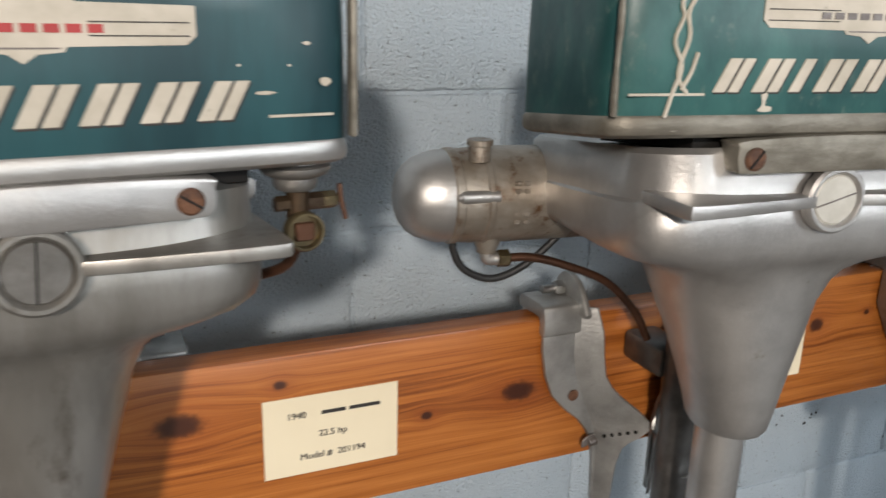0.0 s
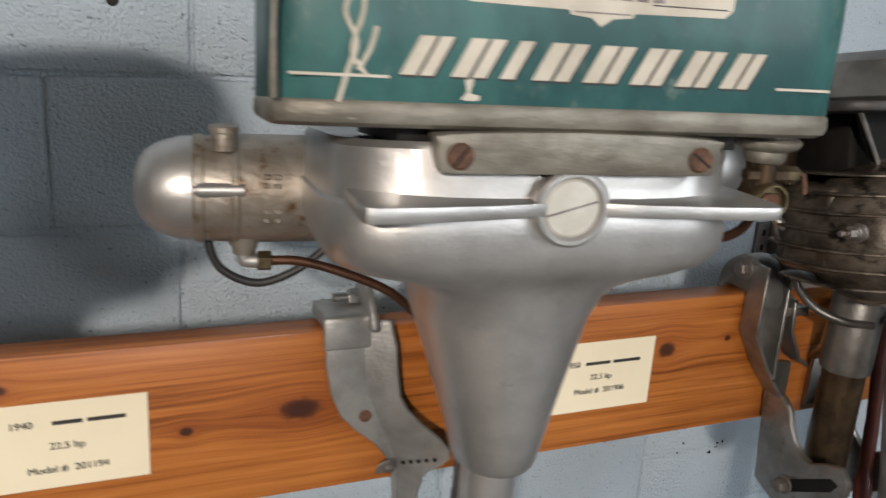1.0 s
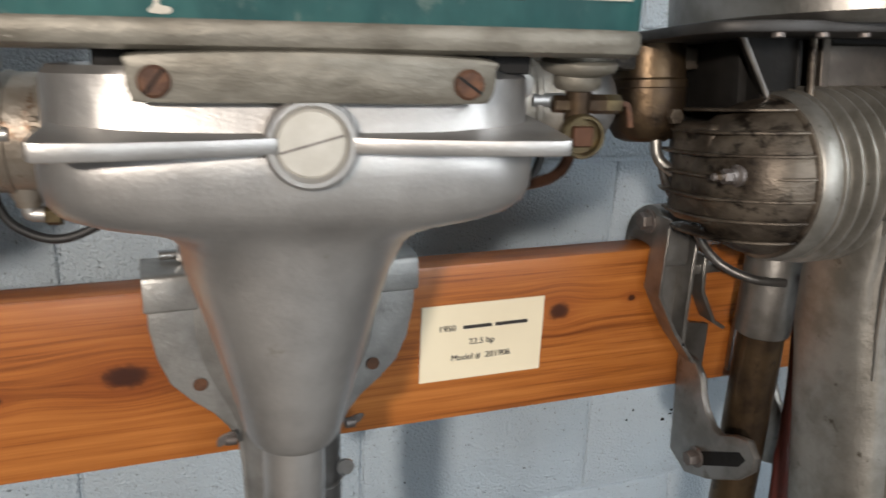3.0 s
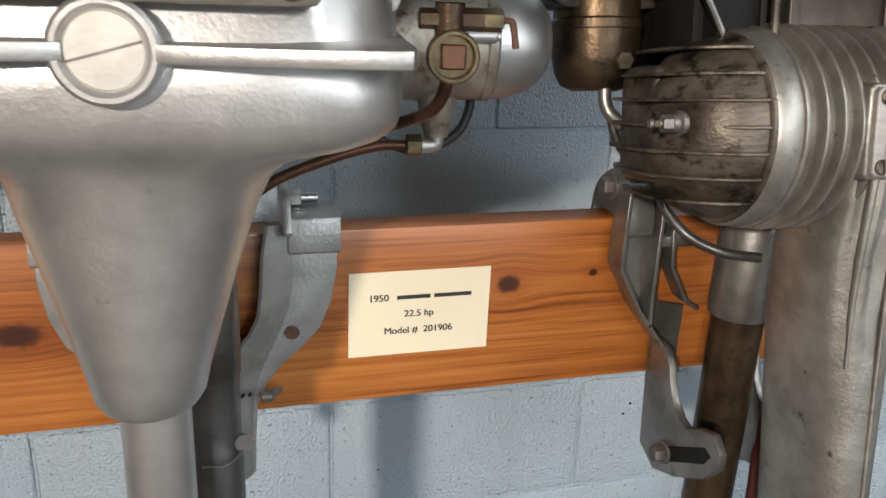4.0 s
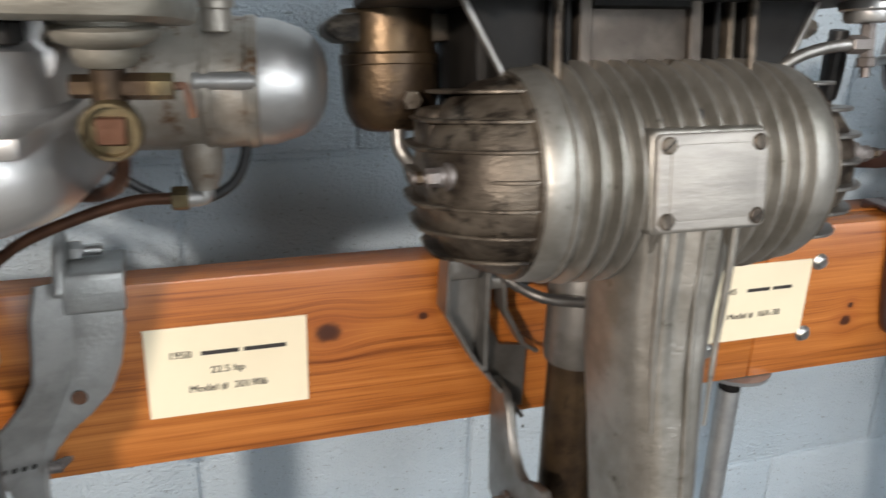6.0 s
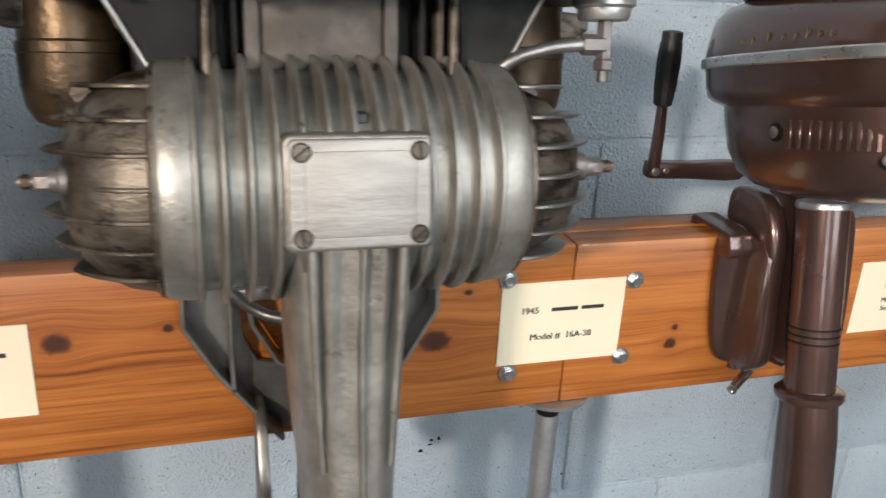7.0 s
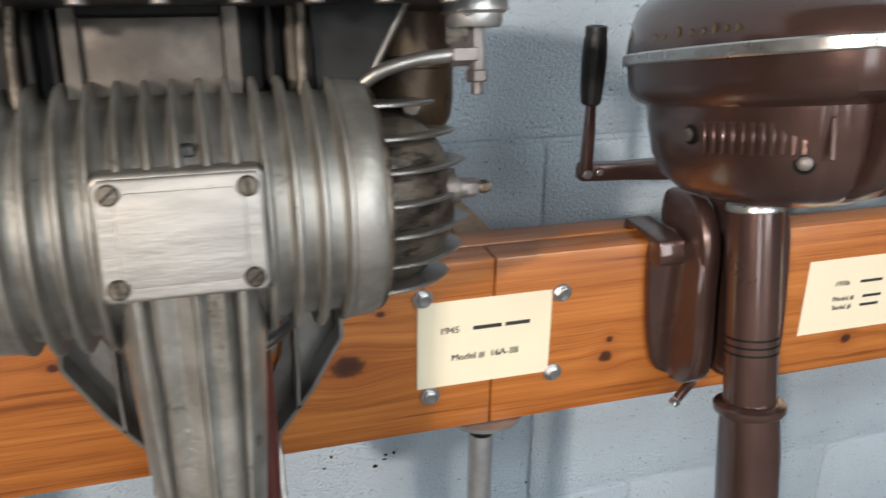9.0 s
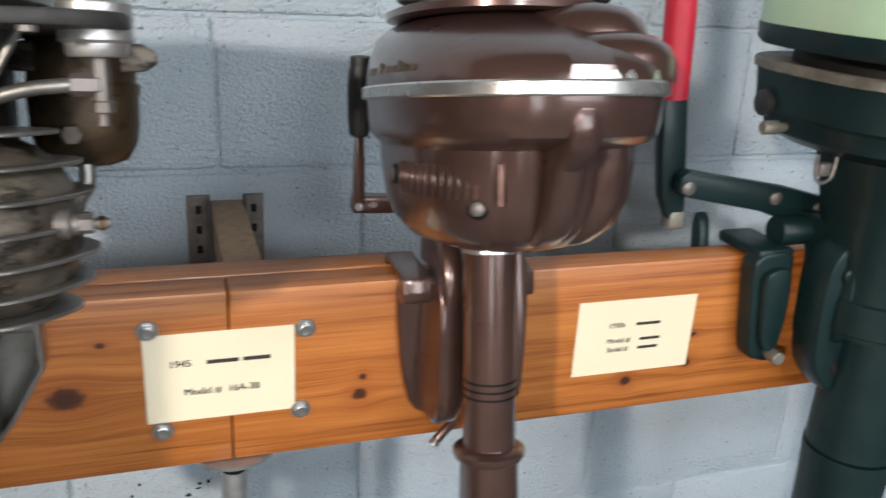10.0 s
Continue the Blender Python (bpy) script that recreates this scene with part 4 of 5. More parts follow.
        for k in range(96):
            t = 2 * math.pi * k / 96
            c, s = math.cos(t), math.sin(t)
            x = math.copysign(abs(c) ** 0.8, c) * hx
            y = math.copysign(abs(s) ** 0.8, s) * hy
            if s < 0:
                y += depth * (0.5 - 0.5 * math.cos(x / 0.0175 * 2 * math.pi)) * min(1.0, -s * 1.6)
            ring.append((x, yc + y, z))
        rings.append(ring)
    P("leg", loft(rings), FINMETAL, None, "fluted cast leg that tapers downwards")
    for x in (-0.0285, 0.0, 0.0285):
        P("flute", tube([(x, -0.0765, -0.034), (x * 0.97, -0.0705, -0.08), (x * 0.9, -0.0635, -0.13), (x * 0.8, -0.059, -0.19)] if x else [(0.003, -0.079, -0.034), (0.003, -0.0685, -0.1), (0.003, -0.064, -0.2), (0.003, -0.0615, -0.4), (0.003, -0.0605, -0.6)], [0.0034, 0.003, 0.0024, 0.0015] if x else 0.002, 10), FINMETAL)
    # swivel tube, hose and pipes behind the leg
    Q("swivel_tube", lathe([(0.027, 0.914), (0.0305, 0.916), (0.0315, 0.925), (0.0315, 1.02), (0.028, 1.03)], (0.004, -0.072, 0), "z", 36), CAST, None, "grey swivel sleeve")
    Q("inner_tube", lathe([(0.0265, 0.40), (0.0265, 0.918)], (0.004, -0.072, 0), "z", 32), BRONZE, None, "oil-browned inner tube")
    hose = Q("hose", tube([(0.04, -0.086, 1.0), (0.041, -0.09, 0.93), (0.04, -0.1, 0.85), (0.034, -0.11, 0.78), (0.03, -0.12, 0.7), (0.028, -0.12, 0.5)], [0.0085, 0.0085, 0.009, 0.0115, 0.012], 14), REDHOSE, None, "dark red rubber hose")
    Q("hose_clip", lathe([(0.0095, 0), (0.0105, 0.001), (0.0105, 0.012), (0.0095, 0.013)], (0.04, -0.087, 0.982), "z", 24), STEEL, hose)
    for s in (-1, 1):
        Q("pipe", tube([(s * 0.1, -0.05, 1.07), (s * 0.095, -0.06, 1.035), (s * 0.075, -0.075, 1.007), (s * 0.05, -0.1, 0.995), (s * 0.012, -0.11, 0.99)], 0.005, 12), DARKSTEEL, None, "bent dull metal pipe")
    # channel arms that clamp on the beam
    for s in (-1, 1):
        X = lambda pts: [(s * a, b) for a, b in pts]  # noqa: E731
        arm = Q("clamp_arm", slab(X(((0.113, 1.045), (0.116, 0.955), (0.088, 0.905), (0.03, 0.83), (0.02, 0.83), (0.02, 0.90), (0.05, 0.905), (0.062, 0.93), (0.07, 1.0), (0.072, 1.045))), -0.0105, -0.0035, 0.0012), CAST, None, "cast channel arm clamped over the beam")
        for pts in (((0.113, 1.045), (0.1145, 0.956), (0.087, 0.907), (0.03, 0.832)), ((0.0745, 1.045), (0.0745, 0.925), (0.0735, 0.888)), ((0.06, 1.0), (0.056, 0.955), (0.034, 0.915), (0.018, 0.905))):
            Q("rib", slab(X(ribbon(pts, 0.0022)), -0.036, -0.0085, 0.0008, seg=1), CAST, arm)
        Q("hook", slab(round_outline([(-0.034, 0.99), (-0.03, 1.03), (-0.012, 1.05), (0.012, 1.05), (0.04, 1.03), (0.05, 1.0), (0.05, 0.95), (0.0415, 0.95), (0.041, 0.998), (0.036, 1.0035), (-0.002, 1.0035), (-0.004, 0.99)], 3), min(s * 0.0835, s * 0.114), max(s * 0.0835, s * 0.114), 0.002, "yz"), CAST, arm)
        hex_bolt((1.332 + s * 0.114, 0.004, 1.033), "x" if s > 0 else "-x", 0.0105, 0.013, arm, SLOTSTEEL)
        Q("cross_lug", box(min(s * 0.03, s * 0.075), max(s * 0.03, s * 0.075), -0.03, -0.012, 0.975, 0.987, 0.002), CAST, arm)
        lobe = [(-0.006, 0.85), (-0.016, 0.736), (-0.05, 0.722), (-0.09, 0.738), (-0.138, 0.768), (-0.157, 0.79), (-0.158, 0.808), (-0.143, 0.822), (-0.12, 0.815), (-0.098, 0.803), (-0.085, 0.806), (-0.07, 0.818), (-0.06, 0.835), (-0.055, 0.852), (-0.04, 0.866), (-0.006, 0.87)]
        qd = Q("quadrant_plate", slab(lobe, min(s * 0.046, s * 0.056), max(s * 0.046, s * 0.056), 0.0025, "yz"), CAST, arm, "slotted tilt quadrant")
        Q("slot", slab([(-0.065, 0.742), (-0.138, 0.786), (-0.146, 0.799), (-0.135, 0.803), (-0.06, 0.758)], min(s * 0.0563, s * 0.0568), max(s * 0.0563, s * 0.0568), 0.0, "yz"), BLACKISH, qd)
        hex_bolt((1.332 + s * 0.056, -0.069, 0.756), "x" if s > 0 else "-x", 0.0095, 0.015, qd, SLOTSTEEL)
    # engine above the block; shade in the recess is put into its dark colours
    bx = P("exhaust_box", box(-0.056, 0.040, -0.002, 0.05, 0.05, 0.135, 0.003), BOXMETAL, None, "square sheet-metal exhaust box stained brown")
    for x in (-0.054, 0.0375):
        P("box_rail", box(x - 0.0052, x + 0.0052, -0.0065, 0.0, 0.05, 0.13, 0.001, 1), BOXMETAL, bx)
    # the lip's near-black colour stands for the base plate's shadow on the box
    P("box_lip", box(-0.05, 0.033, -0.008, 0.0, 0.118, 0.131, 0.002, 1), BLACKISH, bx)
    for x in (-0.083, 0.077):
        P("riser_pipe", tube([(x, -0.02, 0.04), (x, -0.02, 0.09), (x + 0.002, -0.018, 0.14)], 0.0038, 12), DIRTY)
    P("crankcase", box(-0.13, 0.125, 0.02, 0.12, 0.0, 0.14, 0.01), BLACKISH, None, "near-black crankcase, darkened for the shade of its recess")
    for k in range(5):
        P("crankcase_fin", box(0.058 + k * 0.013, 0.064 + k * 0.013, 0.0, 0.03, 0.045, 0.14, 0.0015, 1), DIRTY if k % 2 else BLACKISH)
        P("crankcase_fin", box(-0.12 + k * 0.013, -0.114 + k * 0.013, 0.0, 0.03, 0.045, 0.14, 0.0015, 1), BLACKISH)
    P("base_plate", slab(round_outline([(-0.21, 0.02), (-0.2, -0.05), (-0.1, -0.075), (0.0, -0.08), (0.1, -0.075), (0.2, -0.05), (0.21, 0.02), (0.18, 0.12), (0.0, 0.16), (-0.18, 0.12)], 4), 0.124, 0.134, 0.002, "xy"), SHADED_SHEET, None, "dull aluminium plate under the flywheel")
    for k in range(9):
        x = -0.16 + k * 0.04
        P("rivet", cyl((x, -0.055 - 0.02 * (1 - (x / 0.2) ** 2), 0.124), "-z", 0.0055, 0.004, 14), SLOTSTEEL)
    P("flywheel", lathe([(0.0, 0.13), (0.155, 0.132), (0.165, 0.14), (0.165, 0.175), (0.15, 0.185), (0.0, 0.19)], (0, 0.03, 0), "z", 64), CAST, None, "large aluminium flywheel")
    for s in (-1, 1):
        P("stay", slab([(s * 0.148, 0.126), (s * 0.112, 0.062), (s * 0.098, 0.045), (s * 0.088, 0.05), (s * 0.085, 0.126)], -0.006, 0.004, 0.001, seg=1), BLACKISH, None, "triangular stay darkened for shade, with bright edge")
        P("stay_edge", tube([(s * 0.149, -0.006, 0.127), (s * 0.113, -0.0065, 0.063)], 0.0026, 8, smooth=False), CAST)
    # bowls on both sides
    for s in (-1, 1):
        bx = s * 0.172
        bowl = P("fuel_bowl", lathe([(0, 0.03), (0.02, 0.03), (0.03, 0.034), (0.0365, 0.045), (0.039, 0.06), (0.0395, 0.082), (0.0405, 0.083), (0.0405, 0.09), (0.0385, 0.092), (0.038, 0.125)], (bx, 0.105, 0), "z", 40), BRONZE, None, "stained bronze bowl")
        P("drain_elbow", tube([(bx - s * 0.0, 0.085, 0.034), (bx, 0.083, 0.02), (bx - s * 0.004, 0.08, 0.01), (bx - s * 0.012, 0.07, 0.0)], 0.0058, 12), CAST, bowl)
        P("drain_pipe", tube([(bx - s * 0.004, 0.08, 0.01), (bx - s * 0.01, 0.08, -0.01), (bx - s * 0.024, 0.08, -0.03), (bx - s * 0.05, 0.08, -0.045)], 0.0042, 10), DARKSTEEL, bowl)
        P("bowl_bolt", lathe([(0.0075, 0), (0.008, 0.001), (0.008, 0.007), (0.007, 0.008)], (bx - s * 0.006, 0.0665, 0.055), "-y", 6), DIRTY, bowl)
        P("flange", slab(round_outline([(bx - 0.045, 0.1), (bx + 0.045, 0.1), (bx + 0.045, 0.12), (bx - 0.045, 0.12)], 3), 0.08, 0.12, 0.003), DIRTY, bowl)
    cup = P("filter_cup", lathe([(0.0, 0.108), (0.017, 0.108), (0.0185, 0.11), (0.019, 0.116), (0.0225, 0.118), (0.0225, 0.14), (0.02, 0.143), (0, 0.143)], (0.192, -0.012, 0), "z", 36), SILVER, None, "bright filter cup")
    ft = P("fitting", join(cyl((0.193, -0.012, 0.078), "z", 0.0058, 0.032, 6), cyl((0.193, -0.012, 0.091), "-x", 0.0075, 0.018, 6), cyl((0.193, -0.012, 0.073), "z", 0.0075, 0.008, 6), cyl((0.193, -0.012, 0.065), "z", 0.004, 0.01, 12)), SLOTSTEEL, cup, "dark steel pipe fitting")
    P("fuel_pipe", tube([(0.176, -0.012, 0.091), (0.15, -0.011, 0.088), (0.125, -0.008, 0.08), (0.11, 0.0, 0.065), (0.1, 0.012, 0.04)], 0.0048, 12), CAST, ft)
    return m


finned_outboard()


# ---- brown hooded outboard ----
def hooded_outboard():
    O = Vector((1.835, -0.07, 1.05))
    m = thing("outboard_motor", (1.835, 0, 1.0), "brown metallic outboard motor with a bright band and folded tiller", "outboard motor", "outboard motors on the beam")
    T = Matrix.Translation(O) @ Matrix.Rotation(radians(-11), 4, "X")
    P = lambda n, b, mt, par=None, lab="": part(n, b, mt, par or m, lab, T)  # noqa: E731
    YC, X0 = -0.038, -0.007

    def ring(z, hx, hy, p=2.5, flute=0.0, yc=YC, tilt=0.0):
        pts = oval(0, yc, z, hx, hy * (0.955 if hy > 0.14 else 1.0), p, 216)
        out = []
        for x, y, zz in pts:
            a = math.atan2(y - yc, x)
            if flute and -2.0 < a < 0.1:
                w = min(1.0, (a + 2.0) / 0.15, (0.1 - a) / 0.15)
                k = 1 - 1.0 * flute * w * (1 - abs(math.sin((a + 2.0) * math.pi / 0.35))) ** 1.6
                x, y = x * k, yc + (y - yc) * k
            out.append((x + X0, y, zz + tilt * (y - yc)))
        return out

    P("lower_cowl", loft([ring(0.1405, 0.1, 0.168), ring(0.140, 0.104, 0.172), ring(0.122, 0.1035, 0.17), ring(0.112, 0.102, 0.166), ring(0.1065, 0.0985, 0.156), ring(0.1045, 0.0965, 0.14, 2.5, 0.02), ring(0.102, 0.0955, 0.13, 2.5, 0.09), ring(0.085, 0.095, 0.1275, 2.5, 0.11), ring(0.06, 0.0925, 0.122, 2.5, 0.11), ring(0.04, 0.0855, 0.112, 2.4, 0.1), ring(0.027, 0.074, 0.095, 2.3, 0.08), ring(0.019, 0.052, 0.066, 2.1, 0.02), ring(0.016, 0.03, 0.04, 2.0)]), BROWN)
    P("front_rib", slab([(YC - 0.05, 0.1385), (YC - 0.1635, 0.1385), (YC - 0.164, 0.108), (YC - 0.157, 0.099), (YC - 0.141, 0.088), (YC - 0.1335, 0.06), (YC - 0.12, 0.04), (YC - 0.1, 0.028), (YC - 0.05, 0.026)], -0.023, 0.003, 0.008, "yz", 3), BROWN)
    P("band", loft([ring(0.1395, 0.1, 0.168), ring(0.1395, 0.1065, 0.1755), ring(0.141, 0.108, 0.177), ring(0.149, 0.108, 0.177), ring(0.1505, 0.1065, 0.1755), ring(0.1505, 0.1, 0.168)]), BAND, None, "bright metal band round the hood")
    hood = P("hood", loft([ring(0.150, 0.1045, 0.1735), ring(0.160, 0.104, 0.171), ring(0.170, 0.102, 0.162, 2.5, 0.0, -0.034), ring(0.18, 0.0985, 0.148, 2.5, 0.0, -0.024), ring(0.19, 0.0925, 0.132, 2.4, 0.0, -0.014), ring(0.199, 0.083, 0.117, 2.4, 0.0, -0.008), ring(0.204, 0.07, 0.1, 2.3, 0.0, -0.006), ring(0.206, 0.05, 0.08, 2.2, 0.0, -0.006)]), BROWN, None, "rounded brown hood with chipped paint")
    for x, y, hx, hy, z0, z1 in ((0.036, -0.132, 0.05, 0.056, 0.15, 0.187), (0.03, -0.09, 0.055, 0.068, 0.165, 0.212)):
        h = z1 - z0
        P("hood_bulge", loft([oval(x, y, z0, hx, hy, 2.4), oval(x, y, z0 + h * 0.45, hx * 0.98, hy * 0.98, 2.4), oval(x, y, z0 + h * 0.7, hx * 0.9, hy * 0.9, 2.3), oval(x, y, z0 + h * 0.87, hx * 0.74, hy * 0.74, 2.2), oval(x, y, z0 + h * 0.96, hx * 0.5, hy * 0.5, 2), oval(x, y, z1, hx * 0.2, hy * 0.2, 2)]), BROWN, hood)
    P("starter_rim", loft([oval(-0.01, -0.03, 0.203, 0.083, 0.1, 2.2), oval(-0.01, -0.03, 0.2045, 0.088, 0.105, 2.2), oval(-0.01, -0.03, 0.21, 0.088, 0.105, 2.2), oval(-0.01, -0.03, 0.213, 0.08, 0.097, 2.2)]), BROWN, hood)
    P("starter_cover", lathe([(0.07, 0.212), (0.068, 0.232), (0.064, 0.245), (0.05, 0.252), (0, 0.254)], (-0.005, -0.03, 0), "z", 48), BROWN, hood)
    P("starter_grille", box(0.0, 0.062, -0.1, -0.06, 0.213, 0.226, 0.003), BLACKISH, hood)
    P("starter_grip", box(-0.09, -0.068, -0.03, -0.005, 0.216, 0.24, 0.006), RUBBER, hood, "black pull grip")
    # chips down to the metal just above the band
    lo, hi = ring(0.1505, 0.1049, 0.1739), ring(0.160, 0.1044, 0.1714)
    for k0, k1 in ((159, 166), (167, 170), (176, 184)):
        vs = [[Vector(lo[k]).lerp(Vector(hi[k]), q) for k in range(k0, k1 + 1)] for q in (0.05, 1.0)]
        vs[1] = [a.lerp(b, random.uniform(0.25, 0.75)) for a, b in zip(*vs)]
        vs[1][0], vs[1][-1] = vs[0][0].lerp(vs[1][0], 0.2), vs[0][-1].lerp(vs[1][-1], 0.2)
        bm = bmesh.new()
        rows = [[bm.verts.new(p) for p in row] for row in vs]
        for k in range(k1 - k0):
            bm.faces.new((rows[0][k], rows[0][k + 1], rows[1][k + 1], rows[1][k]))
        P("paint_chip", bm, BAND, hood)
    # plain script strokes on the hood side
    for k in range(8):
        a = math.radians(172 + k * 4.2)
        x, y = X0 + 0.1042 * math.copysign(abs(math.cos(a)) ** 0.8, math.cos(a)), YC + 0.163 * math.copysign(abs(math.sin(a)) ** 0.8, math.sin(a))
        P("script_stroke", tube([(x, y, 0.1585), (x + 0.0002, y - 0.002, 0.1635 + 0.003 * (k % 3 == 2)), (x + 0.0004, y - 0.004, 0.1595)], 0.001, 6, 4), BRASS, hood)
    # louvres and screws on the side
    for k in range(11):
        a = math.radians(190 + k * 4.6)
        x, y = X0 + 0.0962 * math.copysign(abs(math.cos(a)) ** 0.8, math.cos(a)), YC + 0.1215 * math.copysign(abs(math.sin(a)) ** 0.8, math.sin(a))
        b = box(-0.0014, 0.002, -0.0022, 0.0022, 0.066, 0.091, 0.0008, 1)
        bmesh.ops.transform(b, matrix=Matrix.Translation((x, y, 0)) @ Matrix.Rotation(math.atan2(math.sin(a) / 0.1155, math.cos(a) / 0.0922), 4, "Z"), verts=b.verts)
        P("louvre", b, BROWN)
    edge = box(-0.0016, 0.0014, -0.0024, 0.0024, 0.062, 0.094, 0.001, 1)
    ea = math.radians(246)
    ex, ey = X0 + 0.0962 * math.copysign(abs(math.cos(ea)) ** 0.8, math.cos(ea)), YC + 0.1265 * math.copysign(abs(math.sin(ea)) ** 0.8, math.sin(ea))
    bmesh.ops.transform(edge, matrix=Matrix.Translation((ex, ey, 0)) @ Matrix.Rotation(math.atan2(math.sin(ea) / 0.1155, math.cos(ea) / 0.0922), 4, "Z"), verts=edge.verts)
    P("panel_edge", edge, BROWN)
    for ang, z in ((237, 0.06), (183, 0.08)):
        a = math.radians(ang)
        x, y = X0 + 0.0945 * math.copysign(abs(math.cos(a)) ** 0.8, math.cos(a)), YC + 0.118 * math.copysign(abs(math.sin(a)) ** 0.8, math.sin(a))
        n = Vector((math.cos(a) / 0.0905, math.sin(a) / 0.1115, 0)).normalized()
        o = P("screw", lathe([(0.0085, -0.004), (0.0085, 0.0015), (0.0068, 0.002), (0.006, 0.0005), (0.006, 0.003), (0.004, 0.0045), (0, 0.0048)], (x, y, z), tuple(n), 24), BLACKISH)
        P("screw_head", lathe([(0.0055, 0.002), (0.0055, 0.004), (0.0035, 0.0052), (0, 0.0054)], (x, y, z), tuple(n), 20), SLOTSTEEL, o)
    # tube, ring and lower leg
    P("collar", lathe([(0.0258, 0.002), (0.0266, 0.003), (0.0266, 0.006), (0.0255, 0.009)], (0, 0, 0), "z", 40), BAND, None, "thin bright collar")
    tb = P("leg_tube", lathe([(0.0245, -0.215), (0.0252, -0.19), (0.0252, 0.004)], (0, 0, 0), "z", 48), BROWN)
    for k in range(3):
        P("stripe", lathe([(0.0256, -0.118 - k * 0.0075), (0.0256, -0.1202 - k * 0.0075)], (0, 0, 0), "z", 48), BLACKISH, tb)
    P("leg_ring", lathe([(0.025, -0.198), (0.032, -0.1975), (0.0345, -0.194), (0.0345, -0.189), (0.031, -0.186), (0.025, -0.185)], (0, 0, 0), "z", 48), BROWN)
    P("lower_leg", loft([oval(0, 0.0, -0.197, 0.027, 0.029, 2.2), oval(0, 0, -0.24, 0.027, 0.031, 2.4), oval(0, 0.002, -0.3, 0.026, 0.034, 2.2), oval(0, 0.004, -0.4, 0.025, 0.037, 2.0), oval(0, 0.004, -0.62, 0.024, 0.037, 2.0)]), BROWN)
    P("swivel_fin", slab(round_outline([(0.022, -0.006), (0.034, -0.01), (0.0345, -0.06), (0.03, -0.125), (0.024, -0.13)], 3), -0.008, 0.02, 0.002), BROWN)
    # clamp shells on the beam
    Q = lambda n, b, mt, par=None, lab="": part(n, b, mt, par or m, lab, Matrix.Translation((1.835, 0, 0)))  # noqa: E731
    for s in (-1, 1):
        X = lambda pts: [(s * a, b) for a, b in pts]  # noqa: E731
        rows = ((1.006, 0.068, 0.05, 0.040), (0.99, 0.0695, 0.05, 0.050), (0.95, 0.067, 0.0515, 0.053), (0.92, 0.0635, 0.0525, 0.057), (0.89, 0.0585, 0.052, 0.059), (0.868, 0.053, 0.049, 0.055), (0.857, 0.047, 0.044, 0.044), (0.853, 0.04, 0.037, 0.03))
        fl = Q("clamp_shell", loft([[(s * 0.014, -0.003, z), (s * xo, -0.003, z), (s * (xo + 0.0005), -0.008, z), (s * (xo - 0.0015), -0.0115, z), (s * (xm + 0.001), -0.013, z), (s * (xm - 0.004), -0.0165, z), (s * (xm * 0.45 + 0.018), -0.032, z), (s * 0.0385, -yf + 0.008, z), (s * 0.0365, -yf + 0.001, z), (s * 0.033, -yf - 0.001, z), (s * 0.016, -yf, z)] for z, xo, xm, yf in rows]), BROWN, None, "rounded brown clamp shell")
        Q("swivel_lobe", slab(round_outline([(-0.022, 0.858), (-0.05, 0.862), (-0.062, 0.885), (-0.055, 0.95), (-0.05, 1.01), (-0.03, 1.045), (0.0, 1.053), (0.03, 1.046), (0.036, 1.025), (0.03, 1.006), (-0.002, 1.004), (-0.008, 0.95), (-0.008, 0.88)], 4), min(s * 0.013, s * 0.036), max(s * 0.013, s * 0.036), 0.008, "yz", 3), BROWN, fl)
        Q("hook", slab(round_outline([(-0.028, 0.985), (-0.026, 1.004), (-0.018, 1.011), (0.03, 1.012), (0.048, 1.008), (0.0485, 0.96), (0.0415, 0.958), (0.04, 1.003), (-0.003, 1.003), (-0.003, 0.985)], 3), min(s * 0.04, s * 0.069), max(s * 0.04, s * 0.069), 0.002, "yz"), BROWN, fl)
    Q("clamp_screw", join(cyl((-0.012, 0.0, 0.855), (-0.35, -0.3, -0.8), 0.006, 0.02, 14), tube([(-0.004, -0.018, 0.84), (-0.014, -0.02, 0.832), (-0.023, -0.021, 0.822)], 0.0052, 10)), BROWN)
    Q("screw_tip", lathe([(0.0048, 0), (0.0056, 0.001), (0.0056, 0.006), (0.0045, 0.007)], (-0.0235, -0.021, 0.8215), (-0.6, -0.1, -0.7), 14), STEEL)
    # folded tiller
    arm = Q("tiller_arm", slab(round_outline([(-0.087, 1.033), (-0.087, 1.048), (-0.078, 1.051), (-0.03, 1.049), (0.04, 1.048), (0.04, 1.026), (-0.03, 1.029), (-0.078, 1.031)], 3), 0.118, 0.134, 0.002), BROWN)
    Q("tiller_stem", slab([(-0.0885, 1.04), (-0.076, 1.04), (-0.0765, 1.09), (-0.0785, 1.122), (-0.0865, 1.122), (-0.087, 1.09)], 0.113, 0.124, 0.0015), BROWN, arm)
    Q("pivot_pin", join(cyl((-0.082, 0.119, 1.041), "-y", 0.005, 0.008, 18), cyl((-0.065, 0.119, 1.041), "-y", 0.0035, 0.003, 16)), STEEL, arm)
    prof = [(0.008, 0.0), (0.0105, 0.002), (0.0125, 0.02), (0.0135, 0.05), (0.0125, 0.07), (0.0112, 0.073), (0.0118, 0.077), (0.0112, 0.083), (0.006, 0.084)]
    grip = lathe(prof, (-0.0825, 0.1185, 1.118), "z", 36)
    for v in grip.verts:
        if 1.122 < v.co.z < 1.187:
            d = Vector((v.co.x + 0.0825, v.co.y - 0.1185, 0))
            k = round(math.atan2(d.y, d.x) / (2 * math.pi / 36)) % 3 == 0
